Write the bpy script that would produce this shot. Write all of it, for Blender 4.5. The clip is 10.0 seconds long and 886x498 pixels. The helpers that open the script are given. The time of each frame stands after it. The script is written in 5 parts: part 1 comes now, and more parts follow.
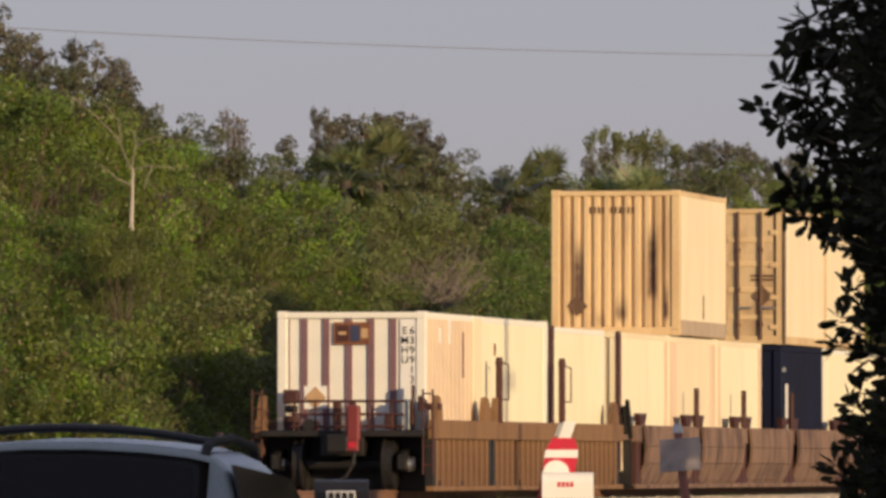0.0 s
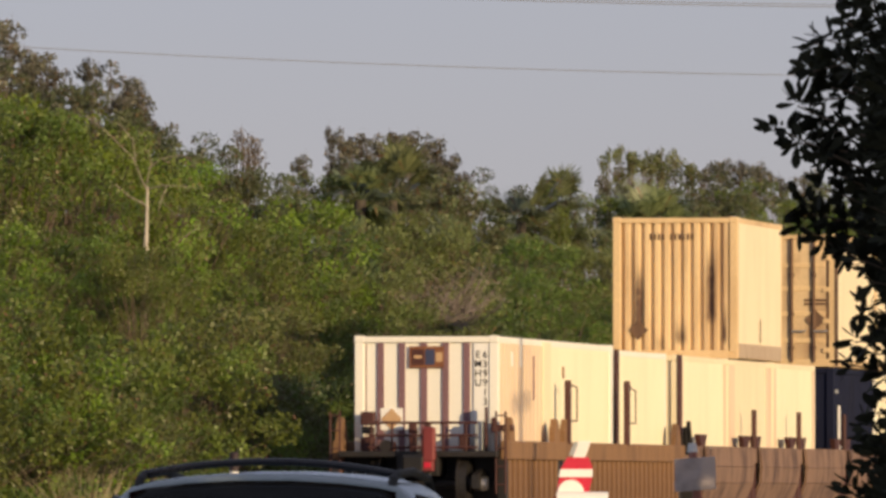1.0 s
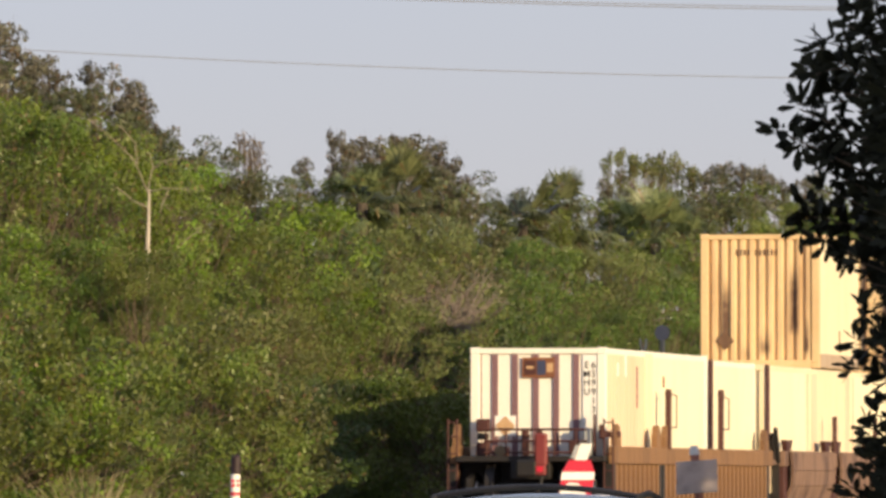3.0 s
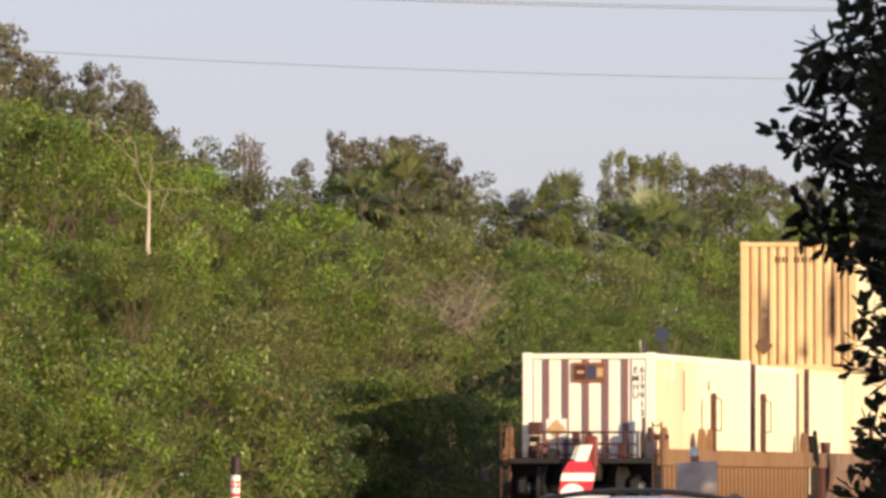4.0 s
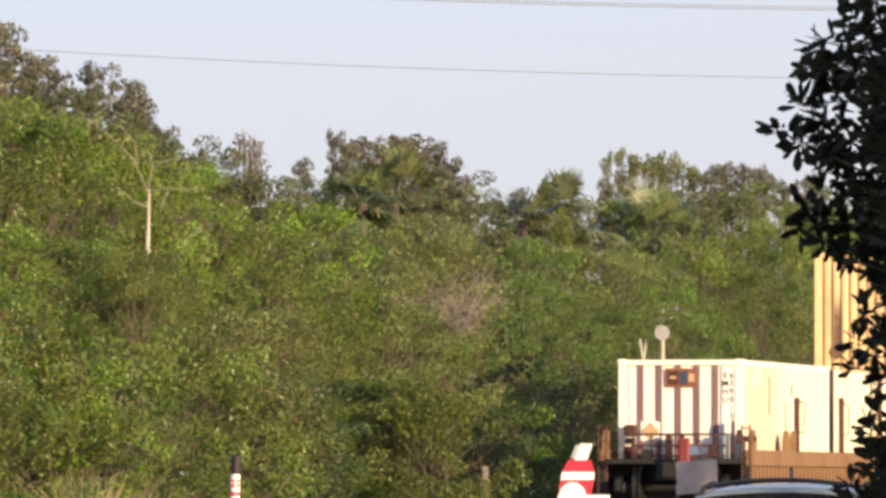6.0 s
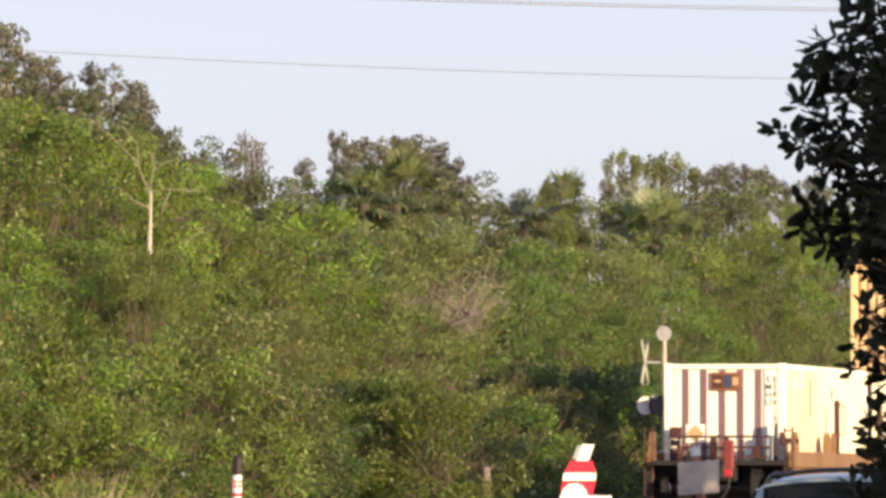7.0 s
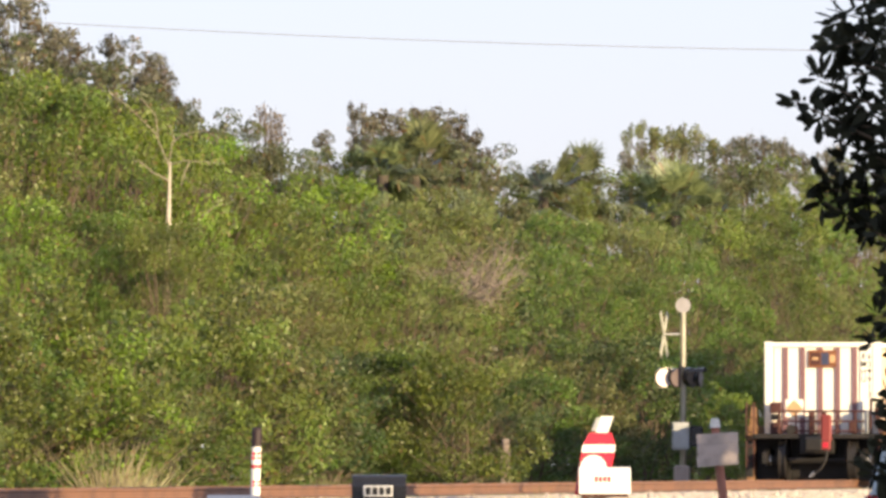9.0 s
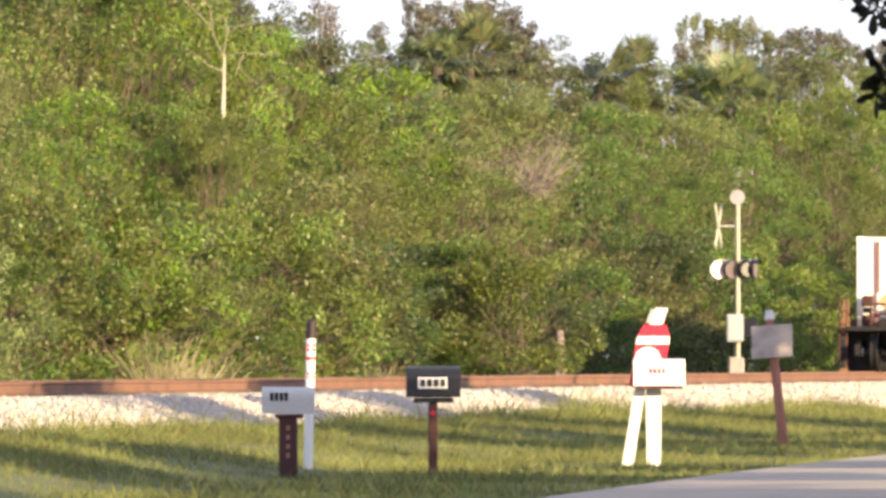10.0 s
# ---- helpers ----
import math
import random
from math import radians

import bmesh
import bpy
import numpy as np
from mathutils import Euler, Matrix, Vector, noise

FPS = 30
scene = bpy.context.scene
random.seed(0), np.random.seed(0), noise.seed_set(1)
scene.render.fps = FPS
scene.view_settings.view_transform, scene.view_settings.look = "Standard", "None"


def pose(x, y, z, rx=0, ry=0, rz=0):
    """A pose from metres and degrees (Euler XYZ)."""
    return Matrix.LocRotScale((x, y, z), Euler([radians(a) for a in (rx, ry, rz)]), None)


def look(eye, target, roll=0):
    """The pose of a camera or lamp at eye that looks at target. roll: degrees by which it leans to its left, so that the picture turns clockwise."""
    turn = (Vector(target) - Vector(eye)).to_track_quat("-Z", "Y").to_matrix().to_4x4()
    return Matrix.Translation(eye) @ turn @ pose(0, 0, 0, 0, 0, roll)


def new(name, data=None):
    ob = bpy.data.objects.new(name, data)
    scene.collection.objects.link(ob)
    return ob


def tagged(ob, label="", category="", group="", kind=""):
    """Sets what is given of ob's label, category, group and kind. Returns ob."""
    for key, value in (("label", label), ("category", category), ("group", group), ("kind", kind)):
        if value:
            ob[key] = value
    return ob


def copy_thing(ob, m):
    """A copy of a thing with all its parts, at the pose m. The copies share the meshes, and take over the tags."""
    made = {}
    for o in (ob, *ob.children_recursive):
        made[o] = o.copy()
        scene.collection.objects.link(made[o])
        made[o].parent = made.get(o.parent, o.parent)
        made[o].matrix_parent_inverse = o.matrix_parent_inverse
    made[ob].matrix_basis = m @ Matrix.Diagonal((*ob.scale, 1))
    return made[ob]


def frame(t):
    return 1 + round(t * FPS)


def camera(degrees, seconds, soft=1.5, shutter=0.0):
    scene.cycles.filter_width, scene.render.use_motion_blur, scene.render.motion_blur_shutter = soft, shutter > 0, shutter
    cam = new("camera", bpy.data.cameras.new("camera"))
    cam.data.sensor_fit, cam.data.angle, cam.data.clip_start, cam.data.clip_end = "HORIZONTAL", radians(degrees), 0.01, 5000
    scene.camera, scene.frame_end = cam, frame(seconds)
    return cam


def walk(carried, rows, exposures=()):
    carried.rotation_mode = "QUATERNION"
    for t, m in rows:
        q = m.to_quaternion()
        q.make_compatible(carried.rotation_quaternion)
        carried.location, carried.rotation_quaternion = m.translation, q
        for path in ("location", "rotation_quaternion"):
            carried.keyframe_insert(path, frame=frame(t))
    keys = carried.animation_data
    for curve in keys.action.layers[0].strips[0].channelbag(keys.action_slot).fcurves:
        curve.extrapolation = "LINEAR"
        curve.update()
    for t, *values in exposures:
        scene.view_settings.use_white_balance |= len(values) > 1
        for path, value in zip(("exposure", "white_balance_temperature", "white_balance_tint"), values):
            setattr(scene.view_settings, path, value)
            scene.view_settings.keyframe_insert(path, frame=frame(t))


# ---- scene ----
import itertools

CAM_Z = 1.6            # eye height
LENS = 4.854           # long telephoto
TILT = 1.325           # upward tilt of the resting view

cam = camera(LENS, 10.0, soft=3.3)
# seconds, degrees of pan to the left, degrees of tilt down, from the resting view
SWAY = [
    (0, -0.0994, -0.1233), (0.1, -0.0976, -0.1192), (0.2, -0.0867, -0.1115), (0.3, -0.0805, -0.0960), (0.4, -0.0573, -0.0372), (0.5, -0.0474, -0.0071),
    (0.7, -0.0310, -0.0108), (1, -0.0189, -0.0167), (1.5, -0.0046, -0.0139), (2, -0.0093, -0.0142), (2.5, -0.0096, -0.0093), (3.2, -0.0096, 0.0009),
    (4, -0.0096, 0.0046), (4.5, -0.0050, -0.0046), (5, -0.0025, -0.0050), (5.5, -0.0155, -0.0046), (6.2, -0.0062, 0.0000), (7, 0.0000, 0.0025),
    (7.5, 0.0000, 0.0000), (8, 0.0000, 0.0000), (8.5, 0.0046, 0.0025), (8.6, 0.0186, -0.0279), (8.8, 0.0557, -0.1053), (9, 0.1044, -0.1518),
    (9.1, 0.1239, -0.1703), (9.2, 0.1425, -0.1672), (9.3, 0.1456, -0.1611), (9.4, 0.1734, -0.1920), (9.5, 0.2633, -0.3271), (9.6, 0.3097, -0.4212),
    (9.7, 0.3314, -0.5296), (9.8, 0.3686, -0.5916), (9.9, 0.3933, -0.6504), (10, 0.4029, -0.7446)]
STOPS = [(0.0, -0.23, 6750, 17), (1.0, -0.08, 6720, 15), (2.5, 0.22, 6650, 12), (4.0, 0.51, 6600, 14), (5.5, 0.69, 6550, 13), (7.5, 0.87, 6500, 12), (8.5, 0.96, 6500, 12), (9.3, 1.07, 6520, 12), (10.0, 1.33, 6550, 12)]
walk(cam, [(t, pose(0, 0, CAM_Z, 90 + TILT + down, 0, pan)) for t, pan, down in SWAY], exposures=STOPS)

# ---- light ----
TO_SUN = Vector((0.64, -0.69, 0.19)).normalized()
world = bpy.data.worlds.new("sky")
scene.world = world
world.use_nodes = True
wn = world.node_tree.nodes
sky = wn.new("ShaderNodeTexSky")
sky.sky_type = "NISHITA"
sky.sun_disc = False
sky.sun_elevation = math.asin(TO_SUN.z)
sky.sun_rotation = math.atan2(TO_SUN.x, TO_SUN.y)
sky.air_density, sky.dust_density, sky.ozone_density = 1.0, 0.4, 3.0
haze = wn.new("ShaderNodeMixRGB")      # thin bluish haze over the clear sky
haze.blend_type, haze.inputs[0].default_value, haze.inputs[2].default_value = "MULTIPLY", 1.0, (1.09, 1.0, 1.41, 1)
world.node_tree.links.new(sky.outputs[0], haze.inputs[1])
veil = wn.new("ShaderNodeMixRGB")      # evening haze evens the whole dome out
veil.inputs[0].default_value, veil.inputs[2].default_value = 0.6, (4.9, 5.1, 5.6, 1)
world.node_tree.links.new(haze.outputs[0], veil.inputs[1])
world.node_tree.links.new(veil.outputs[0], wn["Background"].inputs[0])
wn["Background"].inputs[1].default_value = 0.094
sun_data = bpy.data.lights.new("sun", "SUN")
sun_data.energy, sun_data.angle, sun_data.color = 5.0, radians(0.6), (1.0, 0.77, 0.43)
sun = new("sun", sun_data)
sun.matrix_world = look(TO_SUN * 50, (0, 0, 0))

# ---- materials ----


def shader(name, rough=0.6, metal=0.0):
    m = bpy.data.materials.new(name)
    m.use_nodes = True
    b = m.node_tree.nodes["Principled BSDF"]
    b.inputs["Roughness"].default_value, b.inputs["Metallic"].default_value = rough, metal
    return m, m.node_tree.nodes, m.node_tree.links, b


def paint(name, colour, dirt=(0.10, 0.07, 0.05), rough=0.55, scale=3.0, amount=0.35, streak=1.0, bump=0.15, metal=0.0, fine=40.0, vary=0.21):
    """Paint, rust, wood or stone: a base colour with stains at two scales and a fine relief. streak > 1 draws stains out upright."""
    m, n, l, b = shader(name, rough, metal)
    co = n.new("ShaderNodeTexCoord")
    mp = n.new("ShaderNodeMapping")
    mp.inputs["Scale"].default_value = (1, 1, 1 / streak)
    l.new(co.outputs["Object"], mp.inputs[0])
    big, small = n.new("ShaderNodeTexNoise"), n.new("ShaderNodeTexNoise")
    big.inputs["Scale"].default_value, big.inputs["Detail"].default_value = scale, 6
    small.inputs["Scale"].default_value, small.inputs["Detail"].default_value = fine, 4
    ramp = n.new("ShaderNodeMapRange")
    ramp.inputs[1].default_value, ramp.inputs[2].default_value, ramp.inputs[4].default_value = 0.45, 0.75, amount
    l.new(mp.outputs[0], big.inputs[0]), l.new(mp.outputs[0], small.inputs[0]), l.new(big.outputs[0], ramp.inputs[0])
    mix = n.new("ShaderNodeMixRGB")
    mix.inputs[1].default_value, mix.inputs[2].default_value = (*colour, 1), (*dirt, 1)
    l.new(ramp.outputs[0], mix.inputs[0])
    var = n.new("ShaderNodeHueSaturation")
    mr = n.new("ShaderNodeMapRange")
    mr.inputs[3].default_value, mr.inputs[4].default_value = 1 - vary, 1 + vary
    l.new(small.outputs[0], mr.inputs[0]), l.new(mr.outputs[0], var.inputs["Value"]), l.new(mix.outputs[0], var.inputs["Color"])
    l.new(var.outputs[0], b.inputs["Base Color"])
    bp = n.new("ShaderNodeBump")
    bp.inputs["Strength"].default_value, bp.inputs["Distance"].default_value = bump, 0.02
    l.new(small.outputs[0], bp.inputs["Height"]), l.new(bp.outputs[0], b.inputs["Normal"])
    return m


def foliage(name, dark, light, gloss=0.45, through_light=0.30, dry_share=0.045, dry_colour=(0.20, 0.12, 0.06)):
    """Leaves: every leaf its own tone between two greens, some light let through."""
    m, n, l, b = shader(name, gloss)
    geo, obi = n.new("ShaderNodeNewGeometry"), n.new("ShaderNodeObjectInfo")
    ramp = n.new("ShaderNodeMixRGB")
    ramp.inputs[1].default_value, ramp.inputs[2].default_value = (*dark, 1), (*light, 1)
    l.new(geo.outputs["Random Per Island"], ramp.inputs[0])
    dry, pick = n.new("ShaderNodeMixRGB"), n.new("ShaderNodeMath")       # a few dry leaves
    dry.inputs[2].default_value, pick.operation, pick.inputs[1].default_value = (*dry_colour, 1), "LESS_THAN", dry_share
    l.new(geo.outputs["Random Per Island"], pick.inputs[0]), l.new(pick.outputs[0], dry.inputs[0]), l.new(ramp.outputs[0], dry.inputs[1])
    hs = n.new("ShaderNodeHueSaturation")
    v, h = n.new("ShaderNodeMapRange"), n.new("ShaderNodeMapRange")
    v.inputs[3].default_value, v.inputs[4].default_value = 0.75, 1.25
    h.inputs[3].default_value, h.inputs[4].default_value = 0.485, 0.515
    l.new(obi.outputs["Random"], v.inputs[0])
    l.new(obi.outputs["Random"], h.inputs[0]), l.new(h.outputs[0], hs.inputs["Hue"])
    co, big, bv, mul = n.new("ShaderNodeTexCoord"), n.new("ShaderNodeTexNoise"), n.new("ShaderNodeMapRange"), n.new("ShaderNodeMath")
    big.inputs["Scale"].default_value, big.inputs["Detail"].default_value = 0.7, 3
    bv.inputs[1].default_value, bv.inputs[2].default_value, bv.inputs[3].default_value, bv.inputs[4].default_value = 0.32, 0.68, 0.55, 1.3
    mul.operation = "MULTIPLY"
    l.new(co.outputs["Object"], big.inputs[0]), l.new(big.outputs[0], bv.inputs[0])
    l.new(v.outputs[0], mul.inputs[0]), l.new(bv.outputs[0], mul.inputs[1]), l.new(mul.outputs[0], hs.inputs["Value"])
    l.new(dry.outputs[0], hs.inputs["Color"]), l.new(hs.outputs[0], b.inputs["Base Color"])
    tr, mx = n.new("ShaderNodeBsdfTranslucent"), n.new("ShaderNodeMixShader")
    mx.inputs[0].default_value = through_light
    l.new(hs.outputs[0], tr.inputs[0]), l.new(b.outputs[0], mx.inputs[1]), l.new(tr.outputs[0], mx.inputs[2])
    l.new(mx.outputs[0], n["Material Output"].inputs[0])
    return m


def smeared(name, colour, stain, smears):
    """Streaked paint with single run-down rust stains: each (x, foot, top, half width) on the end wall."""
    m = paint(name, colour, (0.36, 0.21, 0.11), 0.6, 2.2, 0.75, streak=7, bump=0.08)
    n, l = m.node_tree.nodes, m.node_tree.links
    b = n["Principled BSDF"]
    under = b.inputs["Base Color"].links[0].from_socket
    co, xyz, rag = n.new("ShaderNodeTexCoord"), n.new("ShaderNodeSeparateXYZ"), n.new("ShaderNodeTexNoise")
    rag.inputs["Scale"].default_value, rag.inputs["Detail"].default_value = 7.0, 5
    l.new(co.outputs["Object"], xyz.inputs[0]), l.new(co.outputs["Object"], rag.inputs[0])

    def calc(op, a, c):
        q = n.new("ShaderNodeMath")
        q.operation = op
        for i, v in enumerate((a, c)):
            if isinstance(v, (int, float)):
                q.inputs[i].default_value = v
            elif v is not None:
                l.new(v, q.inputs[i])
        return q.outputs[0]

    def ramp(v, a, c):
        q = n.new("ShaderNodeMapRange")
        q.interpolation_type = "SMOOTHSTEP"
        q.inputs[1].default_value, q.inputs[2].default_value = a, c
        l.new(v, q.inputs[0])
        return q.outputs[0]
    total = 0.0
    for x, z0, z1, hw in smears:
        off = calc("SUBTRACT", hw * 1.2, calc("ABSOLUTE", calc("SUBTRACT", xyz.outputs[0], x), None))
        across = ramp(off, 0.0, hw)
        upper = ramp(calc("SUBTRACT", z1, xyz.outputs[2]), 0.0, 0.7)
        lower = ramp(calc("SUBTRACT", xyz.outputs[2], z0), 0.0, 0.25)
        total = calc("ADD", calc("MULTIPLY", across, calc("MULTIPLY", upper, lower)), total)
    fac = calc("MINIMUM", calc("MULTIPLY", total, calc("ADD", rag.outputs[0], 0.45)), 0.95)
    mix = n.new("ShaderNodeMixRGB")
    mix.inputs[2].default_value = (*stain, 1)
    l.new(fac, mix.inputs[0]), l.new(under, mix.inputs[1]), l.new(mix.outputs[0], b.inputs["Base Color"])
    return m


M = {
    "grass_ground": paint("grass_ground", (0.13, 0.14, 0.048), (0.06, 0.075, 0.025), 0.9, 0.35, 0.9, bump=0.6, fine=25),
    "asphalt": paint("asphalt", (0.40, 0.34, 0.28), (0.27, 0.23, 0.19), 0.85, 0.6, 0.6, bump=0.4, fine=60),
    "ballast": paint("ballast", (0.44, 0.40, 0.36), (0.25, 0.22, 0.19), 0.9, 1.2, 0.6, bump=1.0, fine=12),
    "rail": paint("rail_rust", (0.20, 0.10, 0.06), (0.09, 0.05, 0.035), 0.7, 2.0, 0.7, bump=0.3),
    "rail_top": paint("rail_top", (0.45, 0.42, 0.40), (0.3, 0.25, 0.2), 0.3, 2.0, 0.3, metal=0.8),
    "bark": paint("bark", (0.12, 0.09, 0.065), (0.07, 0.055, 0.045), 0.9, 5, 0.8, streak=4, bump=0.8),
    "pale_bark": paint("pale_bark", (0.48, 0.44, 0.38), (0.25, 0.22, 0.19), 0.9, 4, 0.6, streak=4, bump=0.6),
    "white": paint("white_paint", (0.86, 0.84, 0.76), (0.60, 0.50, 0.38), 0.5, 1.2, 0.12, streak=3, bump=0.05, vary=0.07),
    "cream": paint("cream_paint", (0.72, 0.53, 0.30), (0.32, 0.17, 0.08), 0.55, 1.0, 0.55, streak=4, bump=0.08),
    # lighter copy of the cream, with the sides' stronger sun in its colour
    "cream_side": paint("bright_cream_paint", (0.88, 0.77, 0.54), (0.58, 0.42, 0.27), 0.5, 0.8, 0.35, streak=3, bump=0.05, vary=0.07),
    "brown_stripe": paint("stripe_grey", (0.21, 0.115, 0.135), (0.13, 0.07, 0.08), 0.6, 2.0, 0.5, streak=3, bump=0.05),
    "rust": paint("rust_brown", (0.23, 0.125, 0.06), (0.07, 0.035, 0.025), 0.8, 2.0, 0.75, streak=4, bump=0.3),
    "weathered": paint("weathered_car", (0.21, 0.13, 0.095), (0.04, 0.02, 0.024), 0.85, 2.2, 1.0, streak=1.7, bump=0.3),
    # near black: the deep shade under the wagons is in this colour
    "black": paint("shade_black_steel", (0.010, 0.009, 0.010), (0.028, 0.02, 0.016), 0.6, 3.0, 0.6),
    "navy": paint("navy_paint", (0.010, 0.013, 0.034), (0.008, 0.008, 0.014), 0.75, 1.0, 0.5, streak=3),
    "steel": paint("worn_steel", (0.55, 0.53, 0.50), (0.25, 0.2, 0.16), 0.35, 6, 0.4, metal=0.9),
}

M.update({
    "tan_side": paint("tan_side_paint", (0.78, 0.62, 0.46), (0.45, 0.32, 0.22), 0.55, 1.0, 0.35, streak=4, bump=0.06, vary=0.07),
    "ivory": paint("ivory_paint", (0.93, 0.86, 0.62), (0.70, 0.56, 0.38), 0.5, 0.9, 0.30, streak=3, bump=0.05, vary=0.07),
    "red": paint("red_paint", (0.60, 0.02, 0.05), (0.38, 0.02, 0.04), 0.4, 2.0, 0.4),
    "bright_white": paint("bright_white_paint", (0.86, 0.85, 0.82), (0.6, 0.55, 0.48), 0.4, 2.0, 0.2, bump=0.05, vary=0.07),
    "dark_red": paint("dark_red_wood", (0.065, 0.020, 0.018), (0.03, 0.012, 0.012), 0.7, 5.0, 0.6, streak=4),
    "grey_wood": paint("grey_wood", (0.36, 0.30, 0.28), (0.20, 0.17, 0.155), 0.85, 6.0, 0.6, bump=0.4),
    "pink_wood": paint("reddish_wood", (0.36, 0.15, 0.11), (0.2, 0.09, 0.07), 0.8, 6.0, 0.5, streak=5),
    "grey_box": paint("grey_enamel", (0.36, 0.38, 0.40), (0.22, 0.22, 0.22), 0.45, 4.0, 0.4),
    "aluminium": paint("dull_aluminium", (0.62, 0.61, 0.58), (0.4, 0.38, 0.34), 0.45, 5.0, 0.3, metal=0.5),
    "glossy_black": paint("black_enamel", (0.012, 0.012, 0.016), (0.03, 0.03, 0.03), 0.25, 4.0, 0.3, bump=0.02),
    "tan": paint("tan_decal", (0.55, 0.36, 0.20), (0.35, 0.2, 0.12), 0.6, 6.0, 0.4),
    "orange_decal": paint("orange_decal", (0.22, 0.085, 0.035), (0.13, 0.05, 0.03), 0.6, 6.0, 0.4),
    "blue_decal": paint("blue_decal", (0.04, 0.05, 0.11), (0.03, 0.03, 0.05), 0.6, 6.0, 0.4),
    "red_unit": paint("red_orange_unit", (0.20, 0.035, 0.035), (0.11, 0.02, 0.02), 0.5, 5.0, 0.4),
    "dark_stain": paint("dark_stain", (0.10, 0.055, 0.04), (0.22, 0.13, 0.07), 0.8, 3.0, 0.8, streak=6),
    "silver": paint("silver_car_paint", (0.25, 0.30, 0.31), (0.21, 0.25, 0.26), 0.25, 1.0, 0.2, metal=0.35, bump=0.0),
    "tyre": paint("tyre_rubber", (0.02, 0.02, 0.02), (0.05, 0.045, 0.04), 0.85, 8.0, 0.4),
    "tail_red": paint("red_lamp_glass", (0.28, 0.01, 0.015), (0.2, 0.01, 0.01), 0.15, 5.0, 0.2, bump=0.0),
    "dry_grass": foliage("dry_grass", (0.38, 0.34, 0.18), (0.58, 0.54, 0.33), 0.7, 0.3),
    "grass": foliage("grass_blades", (0.085, 0.115, 0.025), (0.27, 0.27, 0.09), 0.6, 0.35),
})
M["smeared"] = smeared("rust_streaked_cream", (0.74, 0.55, 0.32), (0.09, 0.045, 0.035), ((-0.72, 0.45, 1.95, 0.10), (0.70, 0.62, 2.25, 0.12), (0.10, 0.2, 0.9, 0.16), (-0.3, 0.1, 0.6, 0.12), (0.95, 0.2, 1.2, 0.07)))
M["dull_tan"] = paint("dull_tan", (0.46, 0.36, 0.27), (0.3, 0.2, 0.14), 0.7, 1.5, 0.6, streak=2)
M["strip_pink"] = paint("pinkish_tan_paint", (0.80, 0.61, 0.45), (0.5, 0.34, 0.24), 0.6, 1.2, 0.5, streak=4, bump=0.05, vary=0.07)
M["smeared_door"] = paint("stained_cream_door", (0.66, 0.49, 0.29), (0.26, 0.14, 0.075), 0.6, 2.4, 0.9, streak=4, bump=0.1)
# pale colour paints the sun's glare on one lamp
M["glare_lens"] = paint("glare_lens", (0.82, 0.70, 0.68), (0.6, 0.45, 0.42), 0.2, 5.0, 0.3, bump=0.0)
M["dry_twig"] = paint("dry_grey_twig", (0.22, 0.18, 0.16), (0.13, 0.11, 0.10), 0.9, 6.0, 0.6)
M["board_grey"] = paint("weathered_board", (0.50, 0.42, 0.39), (0.26, 0.22, 0.20), 0.85, 5.0, 0.7, bump=0.4)
M["old_branch"] = paint("old_grey_branch", (0.30, 0.26, 0.21), (0.18, 0.15, 0.13), 0.9, 6.0, 0.6)
# white lowered to grey, with the mailbox's shade in the colour
M["shaded_white"] = paint("shaded_white_enamel", (0.56, 0.54, 0.52), (0.4, 0.36, 0.33), 0.5, 3.0, 0.4, bump=0.05)
M["black_cap"] = paint("black_cap", (0.022, 0.010, 0.014), (0.04, 0.02, 0.02), 0.6, 4.0, 0.4)
M["palm_bark"] = paint("palm_bark", (0.075, 0.062, 0.048), (0.04, 0.033, 0.028), 0.95, 5.0, 0.7, bump=0.6)
M["cable_grey"] = paint("cable_grey", (0.20, 0.20, 0.21), (0.13, 0.13, 0.14), 0.7, 3.0, 0.4, bump=0.0)
M["bell_grey"] = paint("bell_grey", (0.30, 0.29, 0.31), (0.2, 0.19, 0.2), 0.5, 5.0, 0.5)
M["dull_lens"] = paint("dull_lens", (0.14, 0.11, 0.115), (0.08, 0.06, 0.06), 0.3, 5.0, 0.3, bump=0.0)
# brown darkened to draw the shade between the ribs
M["rib_shadow"] = paint("rib_shade_steel", (0.13, 0.065, 0.042), (0.06, 0.032, 0.028), 0.85, 2.0, 0.7, streak=4, bump=0.3)
M["navy"].node_tree.nodes["Principled BSDF"].inputs["Specular IOR Level"].default_value = 0.12
glass_m, _n, _l, glass_b = shader("dark_car_glass", 0.06)
glass_b.inputs["Base Color"].default_value = (0.012, 0.014, 0.016, 1)
M["glass"] = glass_m
lens_m, _n, _l, lens_b = shader("lamp_lens", 0.12, 0.9)
lens_b.inputs["Base Color"].default_value = (0.85, 0.83, 0.80, 1)
M["lens"] = lens_m

# white greyed so that the crossbuck boards look unlit
M["unlit_white"] = paint("unlit_white", (0.40, 0.40, 0.33), (0.25, 0.25, 0.20), 0.7, 2.0, 0.5)

